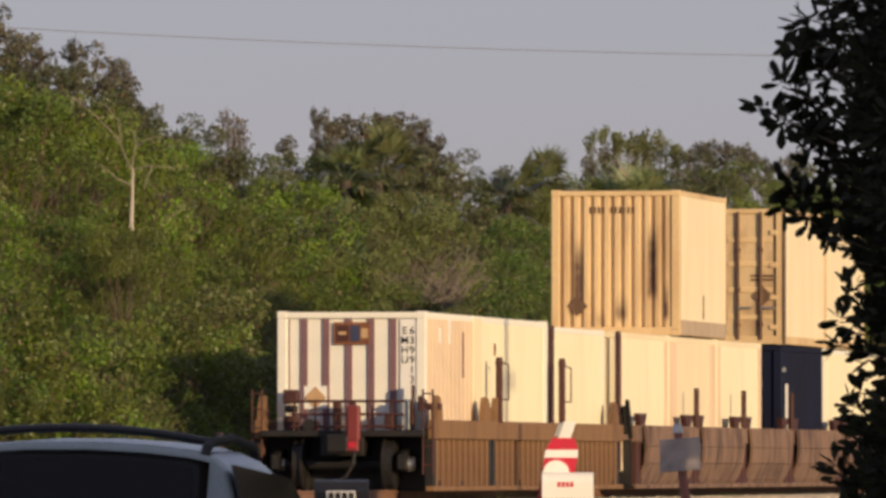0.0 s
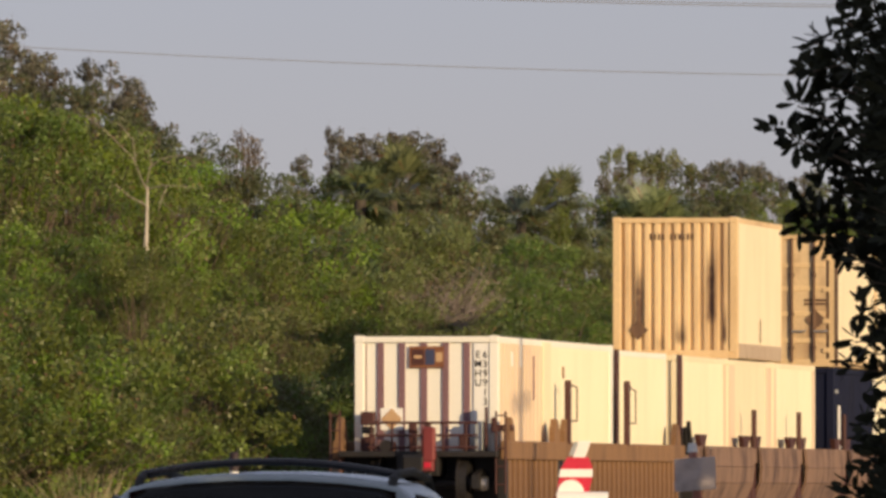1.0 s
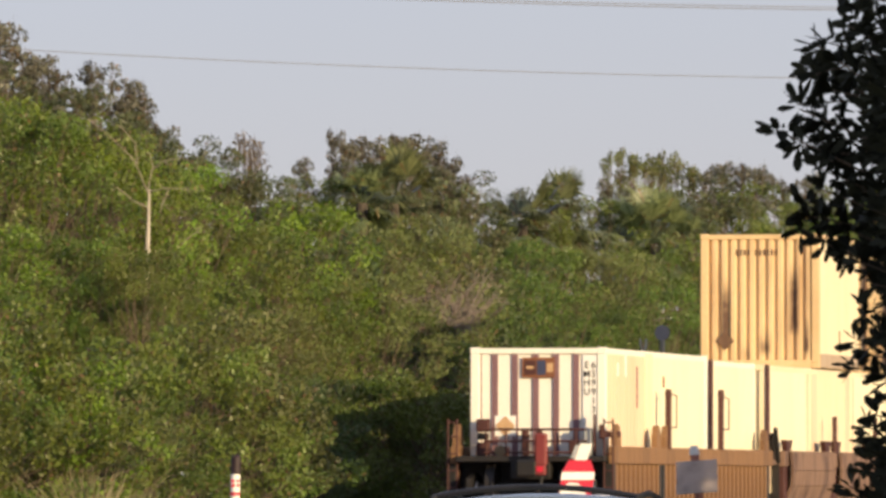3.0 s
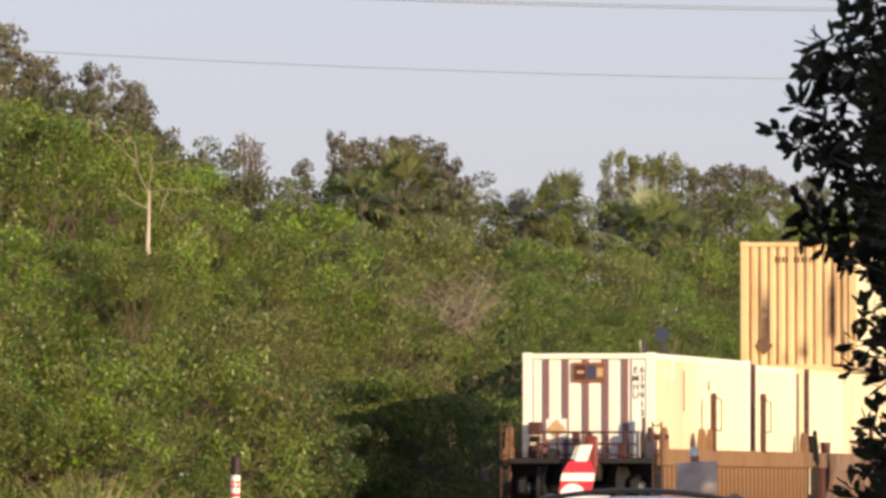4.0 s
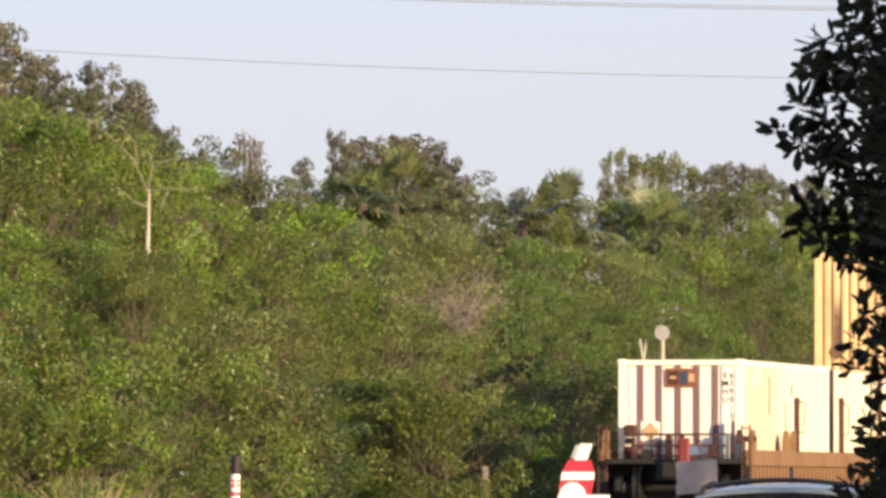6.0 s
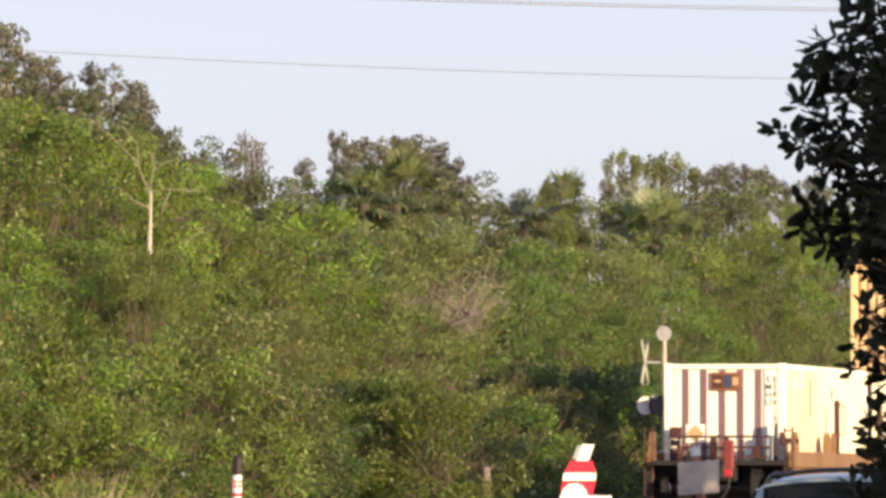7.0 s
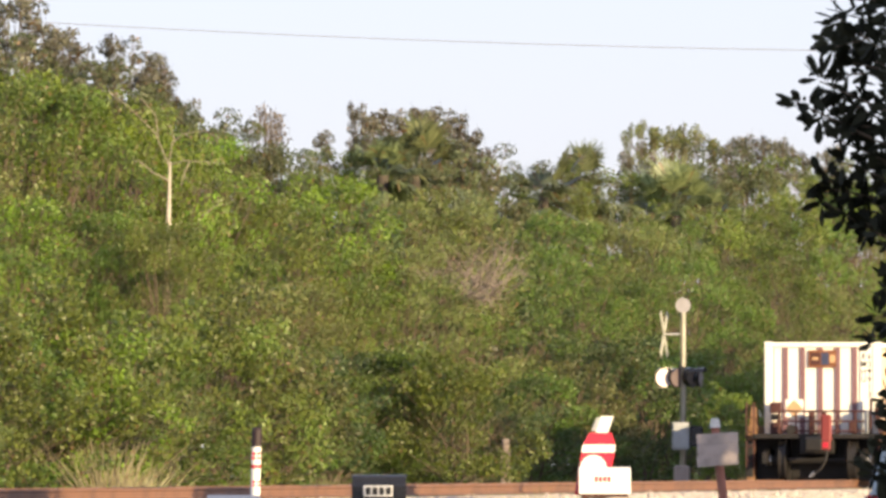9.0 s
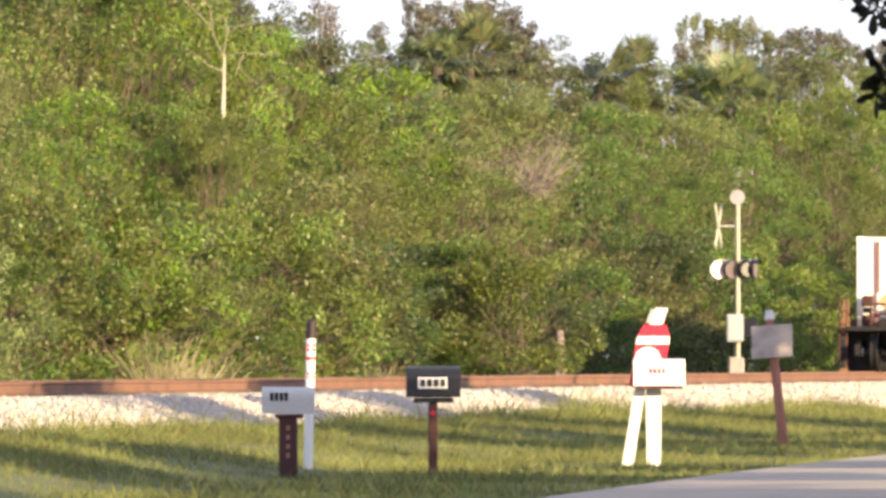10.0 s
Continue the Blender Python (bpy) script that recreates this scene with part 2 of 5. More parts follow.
M["tail_dark"] = paint("tail_dark", (0.16, 0.012, 0.014), (0.10, 0.008, 0.01), 0.4, 2.0, 0.3)
M["mast_metal"] = paint("mast_metal", (0.36, 0.34, 0.28), (0.22, 0.20, 0.16), 0.38, 3.0, 0.5, metal=0.5)
FOL = {
    "olive": foliage("olive_leaves", (0.108, 0.154, 0.025), (0.178, 0.228, 0.042)),
    "green": foliage("green_leaves", (0.088, 0.154, 0.025), (0.144, 0.218, 0.039)),
    "bright": foliage("bright_leaves", (0.132, 0.217, 0.018), (0.201, 0.300, 0.030)),
    "grey": foliage("greyish_leaves", (0.137, 0.166, 0.048), (0.201, 0.232, 0.073)),
    "dusky": foliage("dusky_leaves", (0.092, 0.116, 0.048), (0.160, 0.190, 0.085)),
    # purplish tone paints in the lens's colour fringe along the skyline
    "mauve": foliage("fringe_mauve_leaves", (0.105, 0.105, 0.075), (0.180, 0.175, 0.125)),
    # green darkened to stand in for shade among the shrubs
    "deep": foliage("shade_green_leaves", (0.045, 0.070, 0.022), (0.085, 0.120, 0.036)),
    "twiggy": foliage("brownish_leaves", (0.13, 0.10, 0.06), (0.24, 0.19, 0.12)),
    # near-black leaf tones hold the oak's shade in their colour
    "dark": foliage("shaded_oak_leaves", (0.016, 0.018, 0.013), (0.038, 0.040, 0.024), 0.75, 0.15, 0.0),
    "palm": foliage("palm_fronds", (0.085, 0.115, 0.05), (0.27, 0.31, 0.15), 0.40, 0.40),
}

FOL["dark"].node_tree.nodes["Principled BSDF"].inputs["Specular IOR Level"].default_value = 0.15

# ---- building helpers ----


def part(name, bm, material, parent=None, label=""):
    """Links a bmesh as one mesh object under its thing."""
    me = bpy.data.meshes.new(name)
    bm.to_mesh(me)
    bm.free()
    for m in (material if isinstance(material, (list, tuple)) else [material]):
        me.materials.append(m)
    ob = new(name, me)
    ob.parent = parent
    return tagged(ob, label)


def sheet(name, verts, faces, material, parent=None, label=""):
    me = bpy.data.meshes.new(name)
    me.from_pydata([tuple(v) for v in verts], [], [tuple(f) for f in faces])
    me.update()
    me.materials.append(material)
    ob = new(name, me)
    ob.parent = parent
    return tagged(ob, label)


def quads(name, corners, material, parent=None, label=""):
    """corners: an array of n x k x 3; every face an island of its own."""
    n, k = corners.shape[:2]
    me = bpy.data.meshes.new(name)
    me.vertices.add(k * n), me.loops.add(k * n), me.polygons.add(n)
    me.vertices.foreach_set("co", np.asarray(corners, np.float32).ravel())
    me.loops.foreach_set("vertex_index", np.arange(k * n, dtype=np.int32))
    me.polygons.foreach_set("loop_start", np.arange(0, k * n, k, dtype=np.int32))
    me.update(calc_edges=True)
    me.materials.append(material)
    ob = new(name, me)
    ob.parent = parent
    return tagged(ob, label)


def tube(bm, pts, r, n=6):
    """One round bar along a bent line."""
    prev = None
    for i, p in enumerate(pts):
        p = Vector(p)
        d = (Vector(pts[min(i + 1, len(pts) - 1)]) - Vector(pts[max(i - 1, 0)])).to_track_quat("Z", "Y")
        ring = [bm.verts.new(p + d @ Vector((math.cos(6.2832 * k / n) * r, math.sin(6.2832 * k / n) * r, 0))) for k in range(n)]
        if prev:
            for k in range(n):
                bm.faces.new((prev[k], prev[(k + 1) % n], ring[(k + 1) % n], ring[k]))
        prev = ring


def thing(name, m, label, category, group="", kind=""):
    ob = new(name)
    ob.matrix_basis = m
    ob.empty_display_size = 0.2
    return tagged(ob, label, category, group, kind)


def box(bm, x0, x1, y0, y1, z0, z1, bevel=0.0, turn=None):
    c = Vector(((x0 + x1) / 2, (y0 + y1) / 2, (z0 + z1) / 2))
    m = Matrix.Translation(c) @ (turn or Matrix()) @ Matrix.Diagonal((x1 - x0, y1 - y0, z1 - z0, 1))
    r = bmesh.ops.create_cube(bm, size=1, matrix=m)
    if bevel:
        es = list({e for v in r["verts"] for e in v.link_edges})
        bmesh.ops.bevel(bm, geom=es, offset=bevel, segments=1, affect="EDGES")


def rod(bm, a, b, r0, r1=None, n=8, caps=True):
    """A round bar from a to b."""
    a, b = Vector(a), Vector(b)
    d = b - a
    m = Matrix.Translation((a + b) / 2) @ d.to_track_quat("Z", "Y").to_matrix().to_4x4()
    bmesh.ops.create_cone(bm, cap_ends=caps, segments=n, radius1=r0, radius2=r0 if r1 is None else r1, depth=d.length, matrix=m)


def outline(bm, pts, h, m=Matrix()):
    """A flat plate with the outline pts (x, z), thick h along y, posed by m."""
    a = [bm.verts.new(m @ Vector((x, 0, z))) for x, z in pts]
    b = [bm.verts.new(m @ Vector((x, h, z))) for x, z in pts]
    bm.faces.new(a), bm.faces.new(b[::-1])
    for i in range(len(pts)):
        j = (i + 1) % len(pts)
        bm.faces.new((a[j], a[i], b[i], b[j]))
    bmesh.ops.recalc_face_normals(bm, faces=bm.faces)


# ---- plan: the track and the ground ----
BEAR = math.atan(0.1759)           # the track's bearing, right of straight ahead
SB, CB = math.sin(BEAR), math.cos(BEAR)
RAIL_Z = 1.25
FOOT = 0.62                        # ground level along the track


def along(a, s, z=0.0):
    """A place a metres along the track and s metres to its right."""
    return Vector((-1.19 + a * SB + s * CB, 169 + a * CB - s * SB, z))


def road_z(y):
    return float(np.interp(y, [0, 46, 54, 63, 76, 84, 92, 100, 112, 125, 140, 170, 260],
                           [0.16, 0.14, 0.08, -0.02, -0.05, -0.01, 0.12, 0.24, 0.33, 0.40, 0.50, 0.60, 0.60]))


def ground_z(x, y):
    s = (x + 1.19) * CB - (y - 169) * SB
    k = min(1, max(0, (s - 5.0) / 4.0))
    k = k * k * (3 - 2 * k)
    rough = 0.05 * noise.noise(Vector((x * 0.25, y * 0.12, 0)))
    return FOOT + (road_z(y) - 0.08 - FOOT) * k + rough * min(1, max(0, (s - 3) / 3))


def road_left(y):
    return float(np.interp(y, [-40, 20, 53, 98.6, 125, 160, 260], [-14.7, -8.3, -4.8, 0.1, 4.4, 11, 31]))


def build_ground():
    xs = sorted(set([-600, -300, -150, -80, -50, -40] + [i * 0.75 for i in range(-44, 60)] + [50, 70, 110, 200, 400, 700]))
    ys = sorted(set([-300, -120, -60, -30, -10] + list(range(0, 80, 4)) + list(range(80, 190, 1)) + [195, 205, 220, 240, 270, 330, 450, 700, 1200, 2500]))
    v = [(x, y, ground_z(x, y)) for y in ys for x in xs]
    w = len(xs)
    fa = [(j * w + i, j * w + i + 1, (j + 1) * w + i + 1, (j + 1) * w + i) for j in range(len(ys) - 1) for i in range(w - 1)]
    ob = sheet("ground", v, fa, M["grass_ground"])
    tagged(ob, "grassy roadside ground with dry yellowish patches", "ground", kind="structure")


def build_road():
    ys = list(range(-40, 80, 4)) + list(range(80, 200, 2)) + [210, 230, 260]
    v, fa = [], []
    for y in ys:
        x, z = road_left(y), road_z(y)
        v += [(x - 0.15, y, z - 0.2), (x, y, z + 0.01), (x + 3.3, y, z + 0.06), (x + 6.6, y, z + 0.01), (x + 6.75, y, z - 0.2)]
    for j in range(len(ys) - 1):
        fa += [(5 * j + i, 5 * j + i + 1, 5 * j + i + 6, 5 * j + i + 5) for i in range(4)]
    road = tagged(sheet("road", v, fa, M["asphalt"]), "worn grey asphalt road with painted edge lines", "road", kind="structure")
    for off in (6.2,):
        v, fa = [], []
        for y in ys:
            x, z = road_left(y), road_z(y)
            zz = z + 0.01 + 0.05 * (off if off < 3.3 else 6.6 - off) / 3.3 + 0.006
            v += [(x + off, y, zz), (x + off + 0.13, y, zz + 0.001)]
        fa = [(2 * j, 2 * j + 1, 2 * j + 3, 2 * j + 2) for j in range(len(ys) - 1)]
        sheet("edge_line", v, fa, M["white"], road, "white painted road edge line")


def build_track():
    a0, a1 = -120, 260
    bed = []
    prof = [(-4.2, FOOT - 0.15), (-2.2, RAIL_Z - 0.24), (2.2, RAIL_Z - 0.24), (4.3, FOOT - 0.15)]
    v = [along(a, s, z) for a in (a0, a1) for s, z in prof]
    fa = [(i, i + 1, i + 5, i + 4) for i in range(3)]
    bedob = tagged(sheet("ballast_bed", v, fa, M["ballast"]), "pale crushed stone ballast bed under the track", "ballast", kind="structure")
    for s in (-0.7525, 0.7525):
        prof = [(-.075, -.17), (.075, -.17), (.075, -.155), (.012, -.14), (.012, -.045), (.036, -.035), (.036, 0), (-.036, 0), (-.036, -.035), (-.012, -.045), (-.012, -.14), (-.075, -.155)]
        v = [along(a, s + q, RAIL_Z + z) for a in (a0, a1) for q, z in prof]
        k = len(prof)
        fa = [(i, (i + 1) % k, (i + 1) % k + k, i + k) for i in range(k)]
        r = tagged(sheet("rail", v, fa, M["rail"]), "rusty steel rail with a bright worn head", "rail", "rails of the track", "structure")
        v = [along(a, s + q, RAIL_Z + 0.003) for a in (a0, a1) for q in (-.033, .033)]
        sheet("railhead", v, [(0, 1, 3, 2)], M["rail_top"], r, "bright worn running surface")


build_ground()
build_road()
build_track()

# ---- woods behind the track ----


def leaves(rng, pts, size, slim=0.5, up=0.35, way=None):
    """Leaf quads (pointed lozenges) at the points, facing anyhow, a little upward."""
    n = len(pts)
    nrm = rng.normal(size=(n, 3)) + np.array([0, 0, up])
    nrm /= np.linalg.norm(nrm, axis=1)[:, None]
    t = np.cross(nrm, rng.normal(size=(n, 3)) if way is None else way + rng.normal(size=(n, 3)) * 0.5)
    t /= np.linalg.norm(t, axis=1)[:, None] + 1e-9
    b = np.cross(nrm, t)
    L = (size * rng.uniform(0.6, 1.3, n))[:, None]
    W = L * slim * 0.5
    return np.stack([pts - t * L * 0.5, pts + b * W - t * L * 0.05 + nrm * W * 0.25, pts + t * L * 0.5, pts - b * W - t * L * 0.05 + nrm * W * 0.25], axis=1)


def oval_leaves(rng, pts, size, slim, up, way):
    """Rounded leaves, broadest towards the tip, growing along way."""
    n = len(pts)
    nrm = rng.normal(size=(n, 3)) + np.array([0, 0, up])
    t = way + rng.normal(size=(n, 3)) * 0.5
    t /= np.linalg.norm(t, axis=1)[:, None] + 1e-9
    b = np.cross(nrm, t)
    b /= np.linalg.norm(b, axis=1)[:, None] + 1e-9
    L = (size * rng.uniform(0.6, 1.3, n))[:, None]
    W = L * slim * 0.5
    edge = ((-0.5, 0.08), (-0.1, 0.75), (0.25, 1.0), (0.5, 0.35), (0.5, -0.35), (0.25, -1.0), (-0.1, -0.75))
    return np.stack([pts + t * L * a + b * W * c for a, c in edge], axis=1)


def crown_points(rng, height, width, count, clumps, low=0.12, tight=0.2):
    """Leaf places: many clumps of different size, each a loose shell, filling an uneven crown down to the ground."""
    cs = []
    for i in range(clumps):
        z = low + (1 - low) * rng.random() ** 0.8
        r = math.sqrt(max(0.05, 1 - ((z - 0.45) / 0.62) ** 2)) * rng.uniform(0.35, 1.08)
        a = rng.random() * 6.283
        cs.append((r * math.cos(a) * width / 2, r * math.sin(a) * width / 2, z * height))
    cs = np.array(cs)
    rad = width * tight * rng.uniform(0.35, 1.0, clumps)
    share = rad ** 2 / (rad ** 2).sum()
    k = rng.choice(clumps, count, p=share)
    d = rng.normal(size=(count, 3))
    d /= np.linalg.norm(d, axis=1)[:, None]
    d[:, 2] = d[:, 2] * 0.75 + 0.15
    p = cs[k] + d * (rad[k] * rng.uniform(0.25, 1.0, count) ** 0.5)[:, None]
    p[:, 2] = np.maximum(p[:, 2], 0.05)
    cs[:, 2] *= height / p[:, 2].max()
    p[:, 2] *= height / p[:, 2].max()
    return p, cs


def limbs(bm, rng, cs, height, r, stems=3):
    for s in range(stems):
        a = rng.random() * 6.283
        top = Vector((math.cos(a) * 0.5, math.sin(a) * 0.5, height * 0.75))
        base = Vector((math.cos(a) * 0.15, math.sin(a) * 0.15, 0))
        last = base
        for i in range(1, 5):
            p = base.lerp(top, i / 4) + Vector(rng.normal(size=3) * 0.12)
            rod(bm, last, p, r * (1 - 0.2 * (i - 1)), r * (1 - 0.2 * i), 6, False)
            last = p
    for c in cs[:: max(1, len(cs) // 40)]:
        c = Vector(c) * 1.02
        st = Vector((c.x * 0.15, c.y * 0.15, max(0.2, c.z * 0.6)))
        mid = st.lerp(c, 0.5) + Vector(rng.normal(size=3) * 0.1)
        rod(bm, st, mid, r * 0.35, r * 0.22, 5, False)
        rod(bm, mid, c, r * 0.22, r * 0.08, 5, False)
        for q in range(3):
            e = c + Vector(rng.normal(size=3)) * 0.06
            rod(bm, mid.lerp(c, 0.5 + 0.16 * q), e, r * 0.12, r * 0.03, 4, False)


def make_tree(seed, height, width, leaf, count, fol, label, bark="bark", clumps=60, slim=0.5, low=0.12, name="tree", category="tree", tight=0.2):
    rng = np.random.default_rng(seed)
    t = thing(name, Matrix(), label, category, "trees behind the track" if name == "tree" else "shrubs behind the track")
    p, cs = crown_points(rng, height, width, count, clumps, low, tight)
    bm = bmesh.new()
    limbs(bm, rng, cs, height, 0.03 + height * 0.003)
    part("trunk", bm, M[bark], t)
    quads("crown", leaves(rng, p, leaf, slim), FOL[fol], t)
    return t


def row_place(s, u):
    """Where the line s metres to the right of the track meets the bearing whose tangent is u."""
    x0 = -1.19 + s / CB - 0.1759 * 169
    y = x0 / (u - 0.1759)
    return u * y, y


# skyline of the wood: tangent of the bearing, tangent of the elevation, in thousandths
RIDGE_U = [-50, -42.4, -35.5, -30, -28.2, -24.5, -21.3, -17.5, -13.5, -10.5, -7.5, -2.0, 0.5, 3.0, 6.0, 12.0, 16.5, 20.0, 24.0, 29.5, 32.0, 36.0, 46.0]
RIDGE_E = [42.5, 41.2, 39.0, 38.0, 36.0, 33.6, 33.0, 32.4, 31.6, 31.4, 32.2, 32.2, 31.4, 29.8, 29.5, 29.5, 29.7, 30.3, 30.4, 30.8, 29.2, 29.4, 30.2]


def ridge(u):
    return float(np.interp(u * 1000, RIDGE_U, RIDGE_E)) / 1000


def edge(u):
    """Middle of the front shrubs, right of the track: a bay, a spur of bushes, then a deep bay."""
    return float(np.interp(u, [-0.0172, -0.0155, -0.0048, -0.0032, 0.0008, 0.0024], [-4.0, -5.8, -5.8, -3.9, -3.9, -9.0]))


def build_woods():
    kinds = [
        make_tree(1, 10, 5.8, 0.105, 13000, "olive", "tall olive-green tree with a loose crown behind the track", clumps=72, tight=0.125, low=0.34),
        make_tree(2, 10, 5.6, 0.105, 13000, "green", "leafy mid-green tree in the dense wood edge", clumps=72, tight=0.125, low=0.34),
        make_tree(3, 10, 5.6, 0.10, 12000, "grey", "greyish green tree with thin dry twigs", clumps=72, tight=0.125, low=0.34),
        make_tree(4, 10, 5.6, 0.11, 12000, "bright", "bright green tree in full sun at the wood edge", clumps=72, tight=0.125, low=0.34),
    ]
    tops = [
        make_tree(9, 10, 3.6, 0.105, 6500, "dusky", "tall dusky green tree with lobed top against the sky", clumps=46, tight=0.13, low=0.5),
        make_tree(10, 10, 3.4, 0.10, 6000, "olive", "tall olive tree whose ragged top stands against the sky", clumps=42, tight=0.13, low=0.5),
    ]
    lobes = [
        make_tree(12, 10, 1.6, 0.105, 1100, "mauve", "slender dusky tree with tufted top above the wood", clumps=16, tight=0.17, low=0.87),
        make_tree(13, 10, 1.5, 0.10, 700, "grey", "thin pale-leaved tree with sparse top above the wood", clumps=14, tight=0.16, low=0.88),
        make_tree(14, 10, 0.9, 0.08, 230, "twiggy", "thin half-bare brownish tree above the wood", clumps=10, tight=0.26, low=0.84),
    ]
    shrubs = [
        make_tree(5, 4, 4.0, 0.095, 11500, "olive", "olive-green bushy shrub in front of the trees", clumps=52, low=0.02, name="shrub", category="shrub", tight=0.15),
        make_tree(6, 4, 3.8, 0.095, 11000, "green", "dense green shrub beside the railway", clumps=48, low=0.02, name="shrub", category="shrub", tight=0.15),
        make_tree(7, 4, 3.8, 0.10, 10500, "bright", "bright yellow-green shrub beside the railway", clumps=48, low=0.02, name="shrub", category="shrub", tight=0.15),
        make_tree(8, 4, 3.8, 0.09, 10500, "grey", "dull grey-green shrub with dry twigs", clumps=48, low=0.02, name="shrub", category="shrub", tight=0.15),
    ]
    shrubs.append(make_tree(15, 4, 3.8, 0.09, 10500, "deep", "shrub with leaves darkened to stand in for shade", clumps=48, low=0.02, name="shrub", category="shrub", tight=0.15))
    rng = random.Random(11)
    used = set()

    def put(src, s, u, h=None, wide=1.0, e=None):
        """Sets a tree on the line s at bearing u, h metres high or with its top at elevation e."""
        x, y = row_place(s, u)
        if h is None:
            h = CAM_Z + e * y - FOOT + 0.05
        m = Matrix.Translation((x, y, FOOT - 0.05)) @ pose(0, 0, 0, 0, 0, rng.uniform(0, 360))
        base = 4 if src in shrubs else 10
        if src.name not in used:
            used.add(src.name)
            ob = src
            ob.matrix_basis = m
        else:
            ob = copy_thing(src, m)
        k = h / base
        w = (0.55 * k + 0.45) * wide * rng.uniform(0.92, 1.08)
        ob.scale = (w, w, k)

    # back row: its tops make the skyline
    u = -0.0525
    while u < 0.047:
        put(rng.choices(tops, (3, 2))[0], min(-13.5, edge(u) - 7.6) + rng.uniform(-1.0, 1.0), u, e=ridge(u) * rng.uniform(0.93, 1.0), wide=0.95)
        u += 0.0027
    # single tops that stand above it: bearing, elevation, kind, width
    for u, e, k, w in ((-43.0, 45.0, 0, 1.0), (-41.4, 44.6, 0, 0.9), (-39.4, 42.0, 0, 0.8), (-37.9, 41.8, 0, 1.0), (-36.6, 40.2, 0, 0.8), (-32.5, 41.0, 0, 1.0), (-33.6, 38.6, 0, 0.9), (-30.9, 38.2, 0, 0.8),
                       (-29.2, 39.4, 0, 0.9), (-28.5, 37.4, 0, 0.9), (-46.5, 44.0, 0, 1.0), (-26.2, 35.0, 0, 0.8), (-18.6, 34.2, 2, 1.3), (-17.9, 33.2, 2, 1.0), (-13.2, 31.8, 0, 0.7), (-9.9, 34.6, 0, 0.55), (-9.0, 33.5, 0, 0.8), (-8.0, 33.8, 0, 0.9), (-6.3, 33.4, 0, 1.0),
                       (-5.0, 34.0, 0, 0.9), (-3.4, 33.9, 0, 1.0), (-2.2, 34.0, 0, 1.1), (-0.6, 33.3, 0, 1.0), (0.3, 32.0, 0, 0.9), (1.8, 30.2, 0, 0.8), (15.6, 29.8, 0, 0.6),
                       (16.3, 32.5, 1, 0.55), (17.6, 32.8, 1, 0.6), (18.6, 31.4, 1, 1.1), (19.6, 32.2, 1, 0.8), (20.6, 31.4, 1, 1.1), (21.6, 32.5, 1, 0.8), (23.2, 31.6, 1, 1.1), (24.6, 30.8, 0, 0.8), (26.4, 31.4, 0, 1.0), (27.9, 31.3, 0, 1.0), (29.6, 31.1, 0, 1.0), (31.2, 30.6, 0, 0.9), (33.6, 29.8, 0, 0.9), (35.4, 30.4, 0, 1.0)):
        put(lobes[k], min(-14.5, edge(u / 1000) - 8.8), u / 1000, e=e / 1000, wide=w)
    # middle rows of trees
    u = -0.0525
    while u < 0.047:
        bright = 7 if -0.033 < u < -0.010 else 2 if u < -0.033 else 0.5
        put(rng.choices(kinds, (4, 3, 2.5, bright))[0], min(-10.4, edge(u) - 4.6) + rng.uniform(-0.7, 0.7), u, e=ridge(u) * (rng.uniform(0.76, 0.84) if -0.010 < u < 0.027 else rng.uniform(0.78, 0.93)), wide=0.85)
        u += 0.0033
    u = -0.0525
    while u < 0.047:
        bright = 3 if -0.024 < u < -0.012 or -0.008 < u < -0.002 else 0.6
        # more mid-green trees here, their darker tone standing in for shade
        put(rng.choices(kinds, (2, 5, 1.5, 0.6) if -0.011 < u < 0.022 else (4, 2.5, 2, bright))[0], min(-8.6, edge(u) - 2.7) + rng.uniform(-0.5, 0.5), u, e=min(ridge(u) * rng.uniform(0.52, 0.72), 0.0232 if abs(u + 0.0281) < 0.005 else 0.0178 if abs(u - 0.001) < 0.005 else 1), wide=0.8)
        u += 0.0046
    # two that stand before the dead tree's stem
    put(kinds[0], -7.1, -0.0288, e=0.0236, wide=0.6)
    put(kinds[1], -7.2, -0.0274, e=0.0230, wide=0.6)
    # undergrowth, its leaf colour darkened as if shaded, closes the wood behind them
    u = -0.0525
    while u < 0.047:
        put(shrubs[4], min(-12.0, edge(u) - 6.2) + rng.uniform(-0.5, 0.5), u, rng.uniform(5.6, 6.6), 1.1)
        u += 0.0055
    # shrubs along the foot, close to the rails at first, farther from them beyond
    u = -0.0525
    while u < 0.047:
        # darker kinds weighted in here paint the shade low in the wood
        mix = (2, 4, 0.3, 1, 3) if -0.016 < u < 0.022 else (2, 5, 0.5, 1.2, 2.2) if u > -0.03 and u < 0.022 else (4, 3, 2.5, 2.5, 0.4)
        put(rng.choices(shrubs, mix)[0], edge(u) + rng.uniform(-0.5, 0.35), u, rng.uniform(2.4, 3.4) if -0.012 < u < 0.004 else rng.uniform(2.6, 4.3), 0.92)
        u += 0.0027


